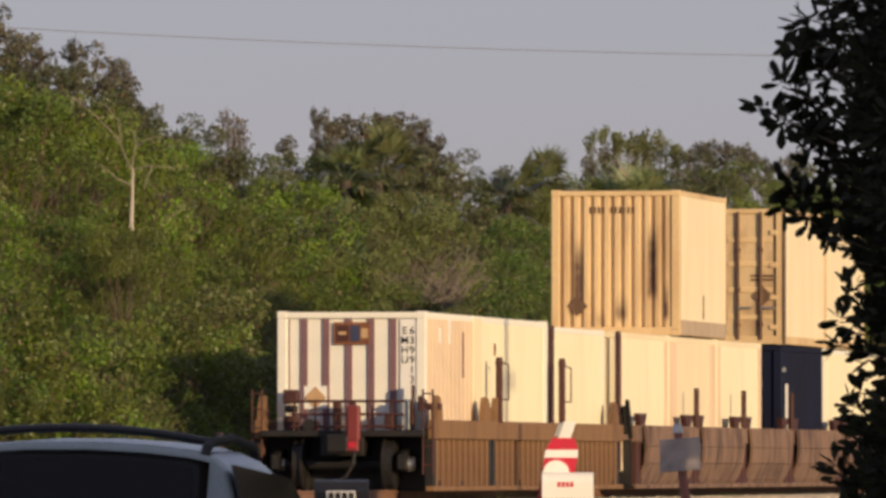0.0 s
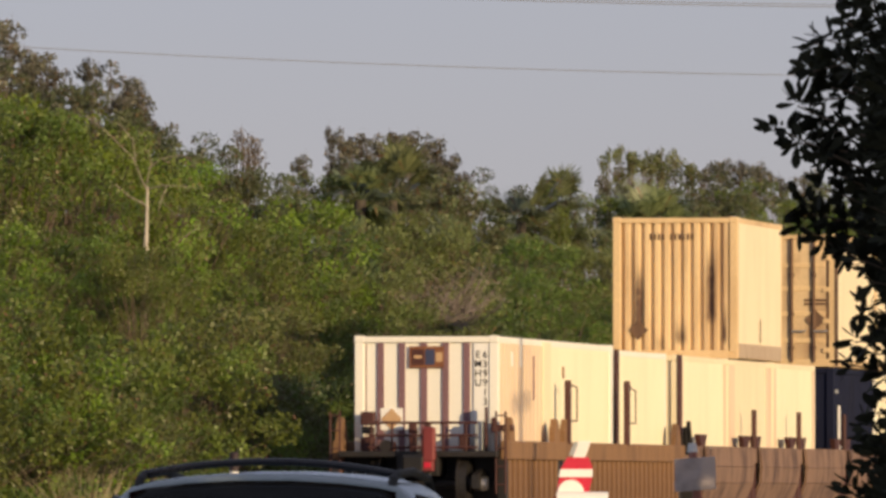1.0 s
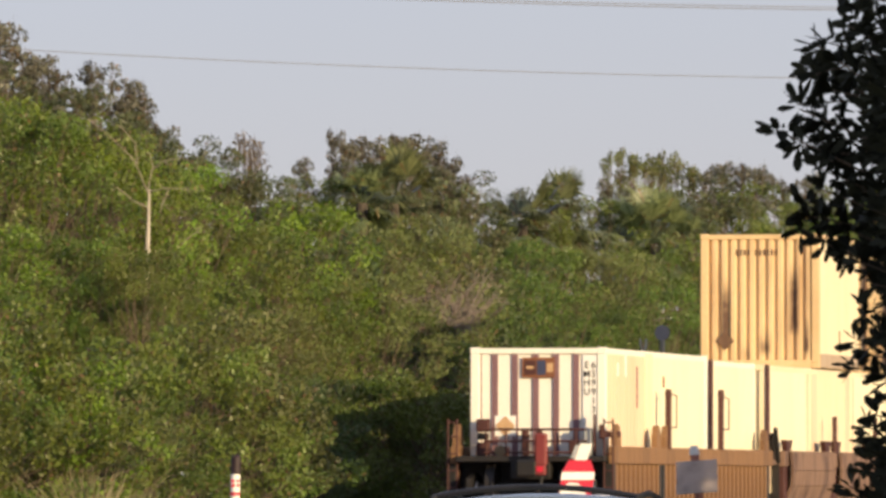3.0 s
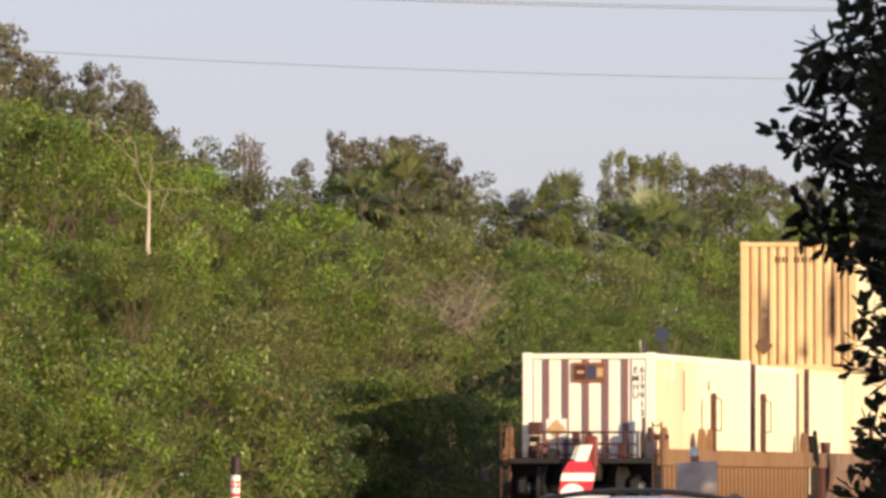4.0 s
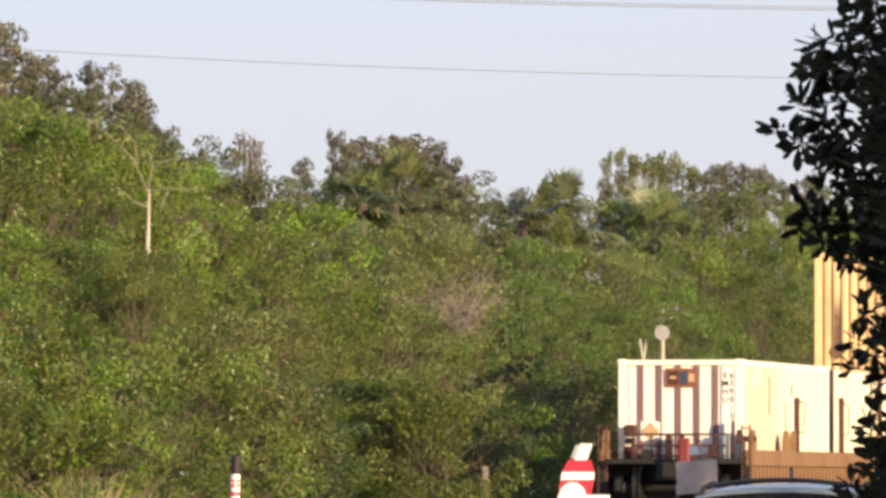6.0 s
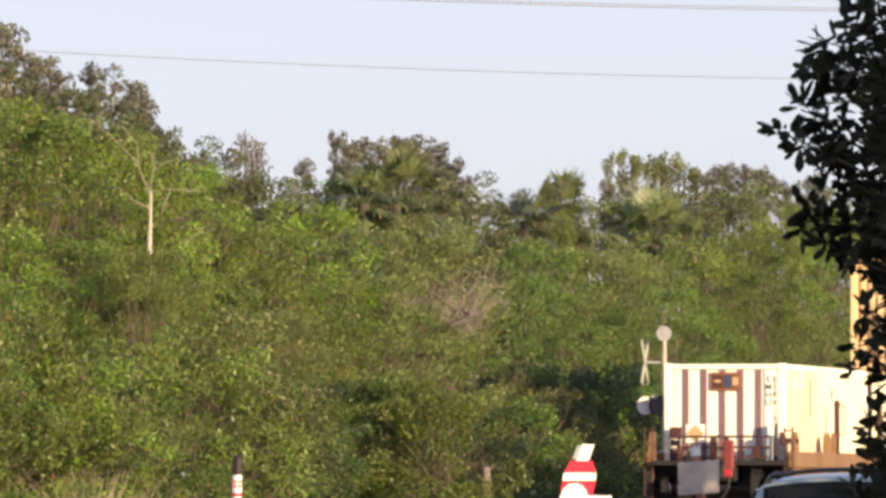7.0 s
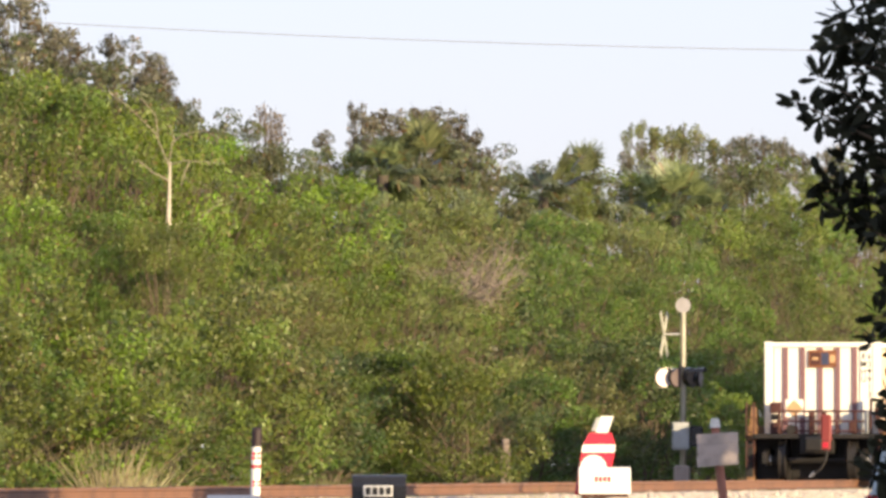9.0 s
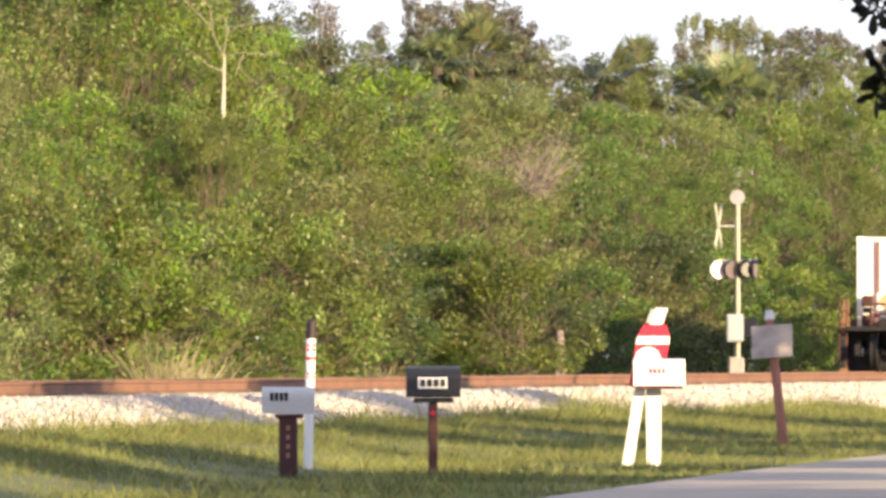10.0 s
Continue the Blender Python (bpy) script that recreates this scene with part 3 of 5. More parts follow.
def make_palm(seed, x, y, base, crown_z, r):
    """A cabbage palm: ringed trunk, round head of fan fronds."""
    rng = np.random.default_rng(seed)
    t = thing("cabbage_palm", Matrix.Translation((x, y, base)), "cabbage palm with a round head of green fan fronds", "palm", "palms in the wood")
    bm = bmesh.new()
    h = crown_z - base
    n = 16
    for i in range(n):
        rod(bm, (0, 0, h * i / n), (0, 0, h * (i + 1) / n), 0.15, 0.13, 10, False)
    part("trunk", bm, M["palm_bark"], t)
    Q = []
    for i in range(27):
        el = math.radians(rng.uniform(-70, 75))
        az = rng.random() * 6.283
        d = np.array([math.cos(el) * math.cos(az), math.cos(el) * math.sin(az), math.sin(el)])
        side = np.cross(d, [0, 0, 1.0])
        side /= np.linalg.norm(side)
        upv = np.cross(side, d)
        hub = np.array([0, 0, h]) + d * r * rng.uniform(0.30, 0.58)
        st = np.array([0, 0, h - 0.05])
        w = 0.016
        Q.append([st - side * w, st + side * w, hub + side * w, hub - side * w])
        for k in range(30):
            a = (k / 29 - 0.5) * 3.0
            e = d * math.cos(a) + side * math.sin(a) + upv * 0.2 * math.cos(a)
            L = r * rng.uniform(0.42, 0.56) * (0.7 + 0.3 * math.cos(a))
            mid = hub + e * L * 0.55 + upv * 0.02
            tip = hub + e * L + np.array([0, 0, -L * rng.uniform(0.05, 0.4)])
            p = np.cross(e, upv)
            p /= np.linalg.norm(p) + 1e-9
            Q.append([hub - p * 0.006, hub + p * 0.006, mid + p * 0.027, mid - p * 0.027])
            Q.append([mid - p * 0.027, mid + p * 0.027, tip + p * 0.006, tip - p * 0.006])
    quads("fronds", np.array(Q), FOL["palm"], t)
    return t


def build_wood_details():
    for seed, s, u, e, r in ((21, -11.6, -0.0046, 0.0331, 1.55), (24, -11.2, -0.0076, 0.0312, 1.0), (22, -15.8, 0.0078, 0.0310, 1.8), (25, -16.0, 0.0112, 0.0308, 1.8), (23, -15.0, 0.0200, 0.0300, 2.2), (26, -14.4, 0.0240, 0.0268, 1.25)):
        x, y = row_place(s, u)
        make_palm(seed, x, y, FOOT, CAM_Z + e * y - r * 0.85, r)
    # dead standing tree with pale, barkless stem
    rng = np.random.default_rng(31)
    x, y = row_place(-8.1, -0.0281)
    snag = thing("dead_tree", Matrix.Translation((x, y, FOOT)), "dead standing tree with a pale bare trunk and branches", "tree")
    bm = bmesh.new()
    top = CAM_Z + 0.0288 * y - FOOT
    rod(bm, (0.05, 0, 0), (0.0, 0, top * 0.84), 0.06, 0.045, 8)
    rod(bm, (0.0, 0, top * 0.84), (0.03, 0, top), 0.045, 0.018, 8)
    part("trunk", bm, M["pale_bark"], snag)
    for pts in (((0.02, -0.1), (-0.25, 0.55), (-0.75, 1.05), (-1.15, 1.35)), ((0, 0), (0.1, 0.45), (0.05, 0.7)), ((0, -0.05), (0.35, 0.02), (0.75, 0.0), (1.1, -0.05)), ((0.4, 0.0), (0.3, -0.25), (0.25, -0.45)),
                ((0.05, 0.35), (0.3, 0.55), (0.7, 0.6), (1.0, 0.45)), ((0, -0.35), (-0.3, -0.2), (-0.6, 0.05)), ((0.65, -1.05), (0.9, -0.85), (1.05, -0.75)), ((-0.2, 0.5), (-0.25, 0.9), (-0.5, 1.2))):
        bm = bmesh.new()
        q = [Vector((a * 0.95, -0.1 * k + rng.normal() * 0.04, top + b * 0.95)) for k, (a, b) in enumerate(pts)]
        for k in range(len(q) - 1):
            rod(bm, q[k], q[k + 1], 0.013 - 0.003 * k, 0.010 - 0.003 * k, 5, False)
            rod(bm, q[k + 1], q[k + 1] + Vector((rng.normal() * 0.15, rng.normal() * 0.1, rng.normal() * 0.12)), 0.007, 0.003, 4, False)
        part("branch", bm, M["old_branch"], snag)
    # leafless grey bush
    x, y = row_place(-8.0, 0.0010)
    bush = thing("bare_bush", Matrix.Translation((x, y, FOOT)), "leafless grey twiggy bush among green shrubs", "bush")
    bm = bmesh.new()
    for k in range(80):
        c = Vector((rng.normal() * 0.3, rng.normal() * 0.3, 4.3 + rng.random() * 0.5))
        e = c + Vector((rng.uniform(-0.9, 0.9), rng.uniform(-0.6, 0.6), rng.uniform(0.1, 1.0)))
        mid = c.lerp(e, 0.5) + Vector(rng.normal(size=3)) * 0.08
        rod(bm, c, mid, 0.016, 0.011, 4, False)
        rod(bm, mid, e, 0.011, 0.004, 4, False)
        for q in range(3):
            rod(bm, mid.lerp(e, q / 3), mid.lerp(e, q / 3) + Vector(rng.normal(size=3)) * 0.25, 0.007, 0.003, 3, False)
    tagged(part("brushwood", bm, M["dry_twig"], bush), kind="stuff")
    bm = bmesh.new()
    for k in range(5):
        rod(bm, (0.1 * k - 0.2, 0, 0), (rng.normal() * 0.25, rng.normal() * 0.2, 4.5), 0.05, 0.03, 6, False)
    part("stem", bm, M["bark"], bush)
    # tufts of tall dry grass at the foot of the shrubs
    for u, h, n in ((-0.0335, 1.0, 170), (-0.0305, 0.7, 90), (-0.0125, 0.6, 130), (-0.0085, 0.5, 90)):
        x, y = row_place(-2.5, u)
        tuft = []
        for k in range(n):
            b = np.array([rng.normal() * 0.15, rng.normal() * 0.15, 0])
            d = np.array([rng.normal() * 0.45, rng.normal() * 0.3, 1.0]) * h * rng.uniform(0.6, 1.4)
            w = np.array([0.008, 0, 0])
            m = b + d * 0.55 + np.array([0, 0, 0.08])
            tuft.append([b - w, b + w, m + w, m - w])
            tuft.append([m - w, m + w, b + d + w * 0.2, b + d - w * 0.2])
        ob = quads("grass_tuft", np.array(tuft), M["dry_grass"])
        ob.location = (x, y, FOOT - 0.02)
        tagged(ob, "tuft of tall pale dry grass by the track", "grass", "dry grass tufts", "stuff")


build_woods()
build_wood_details()

# ---- roadside oaks: one hangs into view, the others are unseen shade casters ----


def build_oak():
    rng = np.random.default_rng(41)
    oak = thing("oak_tree", Matrix.Translation((4.6, 41.5, 0.1)), "live oak hanging over the roadside, leaves painted dark as in shade", "tree", "roadside oaks")
    # left edge of the crown: height over the eye, distance to the right at 40 m
    ez = [-0.39, -0.07, 0.15, 0.32, 0.39, 0.47, 0.58, 0.73, 0.84, 0.95, 0.99, 1.04, 1.12, 1.17, 1.23, 1.26, 1.31, 1.37, 1.42, 1.47, 1.5, 1.56, 1.6, 1.63, 1.66, 1.72, 1.75, 1.79, 1.84, 1.88, 2.6, 3.6]
    ex = [1.64, 1.52, 1.54, 1.66, 1.64, 1.54, 1.56, 1.62, 1.57, 1.45, 1.33, 1.29, 1.36, 1.45, 1.39, 1.37, 1.25, 1.25, 1.33, 1.3, 1.33, 1.27, 1.26, 1.3, 1.31, 1.36, 1.42, 1.48, 1.5, 1.52, 1.5, 2.2]
    P, D, S = [], [], []
    root = np.array([4.6, 41.5, 0.1])

    def spray(x, y, z, n, sp, way):
        c = np.array([x * y / 40, y, z + CAM_Z])
        q = rng.normal(size=(n, 3)) * sp
        P.append(c + q - root), D.append(q / sp * 0.8 + np.array(way)), S.append(np.full(n, 0.06))

    def rosette(x, y, z, n, big):
        """Leaves that stand out all round the end of a twig."""
        c = np.array([x * y / 40, y, z + CAM_Z])
        q = rng.normal(size=(n, 3)) + np.array([-0.5, 0, 0.3])
        q /= np.linalg.norm(q, axis=1)[:, None]
        P.append(c + q * 0.045 * big - root), D.append(q * 3.0), S.append(np.full(n, 0.08))

    # dense shaded body of the crown, looser towards its left edge
    got = 0
    while got < 1350:
        z = rng.uniform(-0.4, 2.6)
        x = rng.uniform(1.25, 2.1)
        inside = x - np.interp(z, ez, ex) - (0.23 if z > 1.12 else 0.16 if z > 0.9 else 0.06)
        if inside < 0.09 or rng.random() > ((inside - 0.05) / 0.28) ** 2:
            continue
        spray(x, rng.uniform(39.0, 41.6), z, 38, 0.055, (-0.8, 0, 0.5))
        got += 1
    for k in range(200):
        spray(rng.uniform(1.95, 6.6), rng.uniform(38.2, 44), rng.uniform(-0.2, 3.6), 44, 0.16, (0, 0, 0.5))
    # leafy twigs that stand out from the edge
    twigs = []
    for z in np.arange(-0.3, 2.3, 0.045):
        e = np.interp(z, ez, ex)
        out = (0.03, 0.06, 0.11, 0.17)[rng.integers(4)]
        tip, foot = np.array([e + out, z]), np.array([e + 0.32, z - rng.uniform(-0.05, 0.16)])
        y = rng.uniform(39.4, 40.6)
        twigs.append((foot, tip, y))
        for f in (0.3, 0.62, 0.96):
            p = foot + (tip - foot) * f
            rosette(p[0], y, p[1], 10, 0.9 + 0.3 * f)
    P, D, S = np.concatenate(P), np.concatenate(D), np.concatenate(S)
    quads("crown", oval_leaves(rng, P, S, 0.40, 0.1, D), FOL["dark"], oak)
    bm = bmesh.new()
    for foot, tip, y in twigs:
        a, b = (Vector((v[0] * y / 40, y, v[1] + CAM_Z)) - Vector(root) for v in (foot, tip))
        rod(bm, a, b, 0.006, 0.003, 5, False)
    tagged(part("brushwood", bm, M["bark"], oak), kind="stuff")
    bm = bmesh.new()
    last, r = Vector((0, 0, -0.3)), 0.28
    for p in ((0.05, 0, 0.8), (-0.1, 0.1, 1.7), (-0.2, 0, 2.6)):
        rod(bm, last, p, r, r * 0.85, 12, False)
        last, r = Vector(p), r * 0.85
    part("trunk", bm, M["bark"], oak)
    for k in range(9):
        bm = bmesh.new()
        a = Vector((-0.1, 0, 1.3 + 0.16 * k))
        b = Vector((-2.5 + 0.05 * k, rng.normal() * 0.4 - 0.4, 0.9 + 0.36 * k))
        mid = a.lerp(b, 0.5) + Vector((0, 0, 0.2))
        rod(bm, a, mid, 0.07, 0.04, 8, False)
        rod(bm, mid, b, 0.04, 0.015, 6, False)
        for q in range(7):
            s = mid.lerp(b, q / 7)
            rod(bm, s, s + Vector((-0.35 + rng.normal() * 0.1, rng.normal() * 0.2, rng.normal() * 0.25)), 0.010, 0.004, 5, False)
        part("limb", bm, M["bark"], oak)

    def shade_oak(seed, x, y, h, w, n, low=0.3):
        g = np.random.default_rng(seed)
        t = thing("oak_tree", Matrix.Translation((x, y, ground_z(x, y) - 0.05)), "unseen broad live oak beside the road, added to cast shade", "tree", "roadside oaks")
        p, cs = crown_points(g, h, w, n, 70, low, 0.2)
        b = bmesh.new()
        limbs(b, g, cs, h, 0.22, 2)
        part("trunk", b, M["bark"], t)
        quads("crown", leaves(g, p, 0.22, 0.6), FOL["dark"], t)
        return t

    # unseen oaks added along the right-hand verge shade the road and the hanging branches
    first = shade_oak(50, 7.4, 37.0, 8.0, 6.0, 7000, 0.35)
    for k, (x, y) in enumerate(((7.8, 44.5), (8.3, 53), (8.9, 62), (9.6, 71.5), (10.4, 81))):
        copy_thing(first, Matrix.Translation((x, y, ground_z(x, y) - 0.05)) @ pose(0, 0, 0, 0, 0, 70 * k + 40))
    shade_oak(51, 12.2, 31.5, 12, 9, 9000)
    shade_oak(52, 8.6, 25.0, 11, 8, 8000)
    shade_oak(53, 7.4, 33.0, 8.5, 6.0, 9000, 0.2)
    # crowns added out of view to throw shade strips on road and grass
    for k, (x, y, h, w) in enumerate(((12.6, 118.2, 7.6, 5.4), (15.6, 131.6, 7.6, 4.8), (9.8, 100.5, 5.5, 5.0), (8.6, 94.5, 5.8, 4.5), (8.0, 91.5, 3.6, 5.0), (10.6, 101.0, 3.2, 1.5), (19, 144, 7.2, 4.0), (13.4, 125.4, 5.8, 4.6))):
        shade_oak(60 + k, x, y, h, w, 6000, 0.45 if h > 4 else 0.1)


build_oak()

# ---- the train ----
SPEED = 5.593
T_YAW = -math.degrees(BEAR)
MOVERS = []
BED = 0.29             # container floors over the rail, in the wells
H20 = 2.60
HL, HU = 2.53, 2.74     # the plain lower boxes, the stacked ones


def train_thing(name, s0, z, label, category, group=""):
    ob = thing(name, Matrix.Translation(along(s0, 0, RAIL_Z + z)) @ pose(0, 0, 0, 0, 0, T_YAW), label, category, group)
    MOVERS.append((ob, s0, RAIL_Z + z))
    return ob


def letters(text, size, m, material, parent, name="lettering", label=""):
    """Raised lettering as a mesh, in the plane that m poses (x along the line, y up)."""
    cu = bpy.data.curves.new(name, "FONT")
    cu.body, cu.size, cu.extrude, cu.align_x = text, size, 0.002, "CENTER"
    cu.offset = size * 0.008
    tmp = bpy.data.objects.new("tmp", cu)
    me = bpy.data.meshes.new_from_object(tmp)
    bpy.data.objects.remove(tmp)
    me.transform(m)
    me.materials.clear()
    me.materials.append(material)
    ob = new(name, me)
    ob.parent = parent
    return tagged(ob, label)


REAR = Matrix(((1, 0, 0, 0), (0, 0, -1, 0), (0, 1, 0, 0), (0, 0, 0, 1)))     # a plane that looks back along the train


def plate(name, x0, x1, z0, z1, y, mat, parent, label="", thick=0.012):
    bm = bmesh.new()
    box(bm, x0, x1, y - thick, y, z0, z1, 0.002)
    return part(name, bm, mat, parent, label)


def diamond(name, x, z, r, y, mat, parent, label):
    bm = bmesh.new()
    outline(bm, [(-r, 0), (0, -r), (r, 0), (0, r)], 0.008, Matrix.Translation((x, y - 0.01, z)))
    return part(name, bm, mat, parent, label)


def container(s0, z, length, label, wall, frame_mat, rear="plain", bays=5, w=2.44, h=H20, ribs=True, end_mat=None, strips=0.0):
    """A container: frame with corner posts, rails and castings, set-in walls with ribs, roof."""
    c = train_thing("shipping_container", s0, z, label, "container", "containers on the train")
    L = length
    for x in (-1, 1):
        for y in (0, L):
            bm = bmesh.new()
            xa, ya = (x * w / 2 - (0.16 if x > 0 else 0)), (y - (0.14 if y else 0))
            box(bm, xa, xa + 0.16, ya, ya + 0.14, 0.12, h - 0.12, 0.012)
            part("corner_post", bm, frame_mat, c)
            for zz in (0, h - 0.118):
                bm = bmesh.new()
                box(bm, xa - (0.003 if x < 0 else 0), xa + 0.16 + (0.003 if x > 0 else 0), ya - 0.003, ya + 0.143, zz, zz + 0.118, 0.01)
                part("corner_casting", bm, frame_mat, c)
    for zz, hh in ((0.01, 0.16), (h - 0.115, 0.10)):
        for x in (-1, 1):
            bm = bmesh.new()
            xa = x * w / 2 - (0.08 if x > 0 else 0)
            box(bm, xa, xa + 0.08, 0.14, L - 0.14, zz, zz + hh, 0.008)
            part("side_rail", bm, frame_mat, c)
        for y in (0, L - 0.1):
            bm = bmesh.new()
            box(bm, -w / 2 + 0.16, w / 2 - 0.16, y, y + 0.1, zz, zz + hh, 0.008)
            part("end_rail", bm, frame_mat, c)
    bm = bmesh.new()
    box(bm, -w / 2 + 0.05, w / 2 - 0.05, 0.06, L - 0.06, h - 0.06, h - 0.02)
    part("roof", bm, wall, c)
    bm = bmesh.new()
    box(bm, -w / 2 + 0.05, w / 2 - 0.05, 0.06, L - 0.06, 0.05, 0.14)
    part("floor", bm, M["black"], c)
    for x in (-1, 1):
        bm = bmesh.new()
        if ribs:                          # trapezoid corrugation
            n = int(L / 0.28)
            prev = None
            for i in range(n):
                y0 = 0.14 + (L - 0.28) * i / n
                st = (L - 0.28) / n
                for f, d in ((0, 0.02), (0.35, 0.02), (0.5, 0.05), (0.85, 0.05), (1.0, 0.02)):
                    xx = x * (w / 2 - d)
                    cur = (bm.verts.new((xx, y0 + st * f, 0.17)), bm.verts.new((xx, y0 + st * f, h - 0.11)))
                    if prev:
                        bm.faces.new((prev[0], cur[0], cur[1], prev[1]))
                    prev = cur
        else:
            box(bm, x * (w / 2 - 0.02) - 0.015, x * (w / 2 - 0.02) + 0.015, 0.14, L - 0.14, 0.17, h - 0.11)
        part("side_wall", bm, wall, c)
    if strips:
        for y0, y1 in ((0.145, 0.145 + strips), (L - 0.145 - strips, L - 0.145)):
            bm = bmesh.new()
            box(bm, w / 2 - 0.006, w / 2 + 0.006, y0, y1, 0.172, h - 0.117, 0.002)
            part("end_strip", bm, M["strip_pink"], c, "pinkish tan strip beside the corner post")
    bm = bmesh.new()
    box(bm, -w / 2 + 0.16, w / 2 - 0.16, L - 0.07, L - 0.04, 0.17, h - 0.11)
    part("front_wall", bm, end_mat or wall, c)
    if rear == "plain":
        bm = bmesh.new()
        box(bm, -w / 2 + 0.16, w / 2 - 0.16, 0.05, 0.08, 0.17, h - 0.11)
        part("rear_wall", bm, end_mat or wall, c)
    return c


def build_containers():
    # the last one: white end with five sunk grey stripes
    c = container(0, BED, 12.15, "white container with grey-striped end and faded square decal", M["white"], M["white"], ribs=False)
    w = 2.44
    for x in (0.44, 0.80, 1.175, 1.54, 1.90):
        plate("stripe", x - w / 2 - 0.055, x - w / 2 + 0.055, 0.17, H20 - 0.11, 0.05, M["brown_stripe"], c, "grey upright stripe", 0.03)
    plate("seam", -w / 2 + 0.185, -w / 2 + 0.20, 0.17, H20 - 0.13, 0.05, M["brown_stripe"], c, "", 0.015)
    plate("seam", w / 2 - 0.20, w / 2 - 0.185, 0.17, H20 - 0.13, 0.05, M["brown_stripe"], c, "", 0.015)
    logo = plate("decal", -0.29, 0.30, 2.06, 2.42, 0.012, M["orange_decal"], c, "faded brown and blue square decal", 0.008)
    plate("decal_band", -0.25, -0.04, 2.11, 2.37, 0.002, M["dark_red"], logo, "", 0.004)
    plate("decal_band", -0.02, 0.14, 2.11, 2.37, 0.002, M["blue_decal"], logo, "", 0.004)
    plate("decal_band", -0.21, -0.08, 2.22, 2.27, -0.003, M["tan"], logo, "", 0.003)
    plate("decal_band", 0.16, 0.27, 2.16, 2.32, 0.002, M["tan"], logo, "", 0.004)
    plate("number_panel", w / 2 - 0.42, w / 2 - 0.13, 1.05, H20 - 0.13, 0.03, M["bright_white"], c, "white panel behind the numbers", 0.01)
    for i, ch in enumerate("EMHU"):
        letters(ch, 0.17, Matrix.Translation((w / 2 - 0.345, 0.016, 2.23 - 0.158 * i)) @ REAR, M["black"], c)
    for i, ch in enumerate("639913"):
        letters(ch, 0.17, Matrix.Translation((w / 2 - 0.225, 0.016, 2.23 - 0.158 * i)) @ REAR, M["black"], c)
    sq = plate("placard", -0.78, -0.40, 1.02, 1.39, 0.02, M["bright_white"], c, "white square placard with a tan diamond", 0.008)
    diamond("placard_sign", -0.59, 1.205, 0.18, 0.010, M["tan"], sq, "tan diamond")
    # side: tan ribbed stretch with a blue mark, then a plain white stretch
    bm = bmesh.new()
    for i in range(11):
        box(bm, w / 2 - 0.01, w / 2 + 0.012, 0.25 + i * 0.39, 0.29 + i * 0.39, 0.18, H20 - 0.12)
    part("side_rib", bm, M["tan_side"], c, "thin upright ribs")
    bm = bmesh.new()
    box(bm, w / 2 - 0.006, w / 2 - 0.001, 0.16, 4.5, 0.175, H20 - 0.12)
    part("side_panel", bm, M["tan_side"], c, "tan side panel")
    bm = bmesh.new()
    box(bm, w / 2 - 0.006, w / 2 - 0.001, 5.3, 11.75, 0.175, H20 - 0.12)
    part("side_panel", bm, M["ivory"], c, "ivory side panel")
    bm = bmesh.new()
    box(bm, w / 2 - 0.004, w / 2 + 0.02, 4.5, 5.3, 0.175, H20 - 0.05, 0.005)
    part("side_post", bm, M["cream_side"], c, "broad cream stacking post")
    for y, z0, z1, mt in ((3.45, 1.55, 2.3, "brown_stripe"), (1.25, 2.1, 2.34, "bright_white"), (2.15, 2.1, 2.5, "bright_white"), (6.6, 1.95, 2.15, "orange_decal")):
        bm = bmesh.new()
        box(bm, w / 2 + 0.0, w / 2 + 0.015, y, y + 0.14, z0, z1)
        part("side_mark", bm, M[mt], c)
    bm = bmesh.new()
    box(bm, w / 2 - 0.01, w / 2 + 0.016, 11.75, 12.0, 0.2, H20 - 0.12)
    part("side_post", bm, M["white"], c)
    container(12.5, BED, 5.9, "plain ivory white container in a rail car well", M["ivory"], M["white"], ribs=False, h=HL)
    container(20.0, BED, 6.06, "white container with cream ends in a rail car well", M["ivory"], M["cream_side"], ribs=False, end_mat=M["cream_side"], strips=0.35, h=HL)
    container(26.12, BED, 6.06, "cream-white container in a rail car well", M["cream_side"], M["cream_side"], ribs=False, strips=0.8, h=HL)
    container(32.24, BED, 6.06, "ivory container with cream frame in a rail car well", M["ivory"], M["cream_side"], ribs=False, strips=0.35, h=HL)
    container(41.1, BED, 6.06, "dark navy blue container in a rail car well", M["navy"], M["navy"], h=HL)
    nv = MOVERS[-1][0]
    for y0, y1, z0, z1, mt in ((0.75, 0.95, 0.75, 1.75, "bright_white"), (0.4, 0.6, 2.0, 2.08, "grey_box")):
        bm = bmesh.new()
        box(bm, w / 2 - 0.03, w / 2 + 0.008, y0, y1, z0, z1)
        part("side_mark", bm, M[mt], nv, "pale mark on the dark side")
    container(47.5, BED, 12.19, "white container with cream frame in a rail car well", M["ivory"], M["white"], ribs=False, h=HL)
    # dark corner strips paint in the shade of the gaps between boxes
    for ob, s0, z in list(MOVERS):
        if s0 in (12.5, 20.0):
            bm = bmesh.new()
            box(bm, w / 2 - 0.03, w / 2 + 0.012, -0.02, 0.32, 0.02, HL, 0.004)
            part("corner_trim", bm, M["dark_red"], ob, "dark strip along the corner")
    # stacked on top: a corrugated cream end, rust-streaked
    # side walls lighter cream than the end: their sun is painted in
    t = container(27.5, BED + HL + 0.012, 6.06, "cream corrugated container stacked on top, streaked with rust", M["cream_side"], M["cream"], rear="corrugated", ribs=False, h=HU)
    bm = bmesh.new()
    prev = None
    n = 11
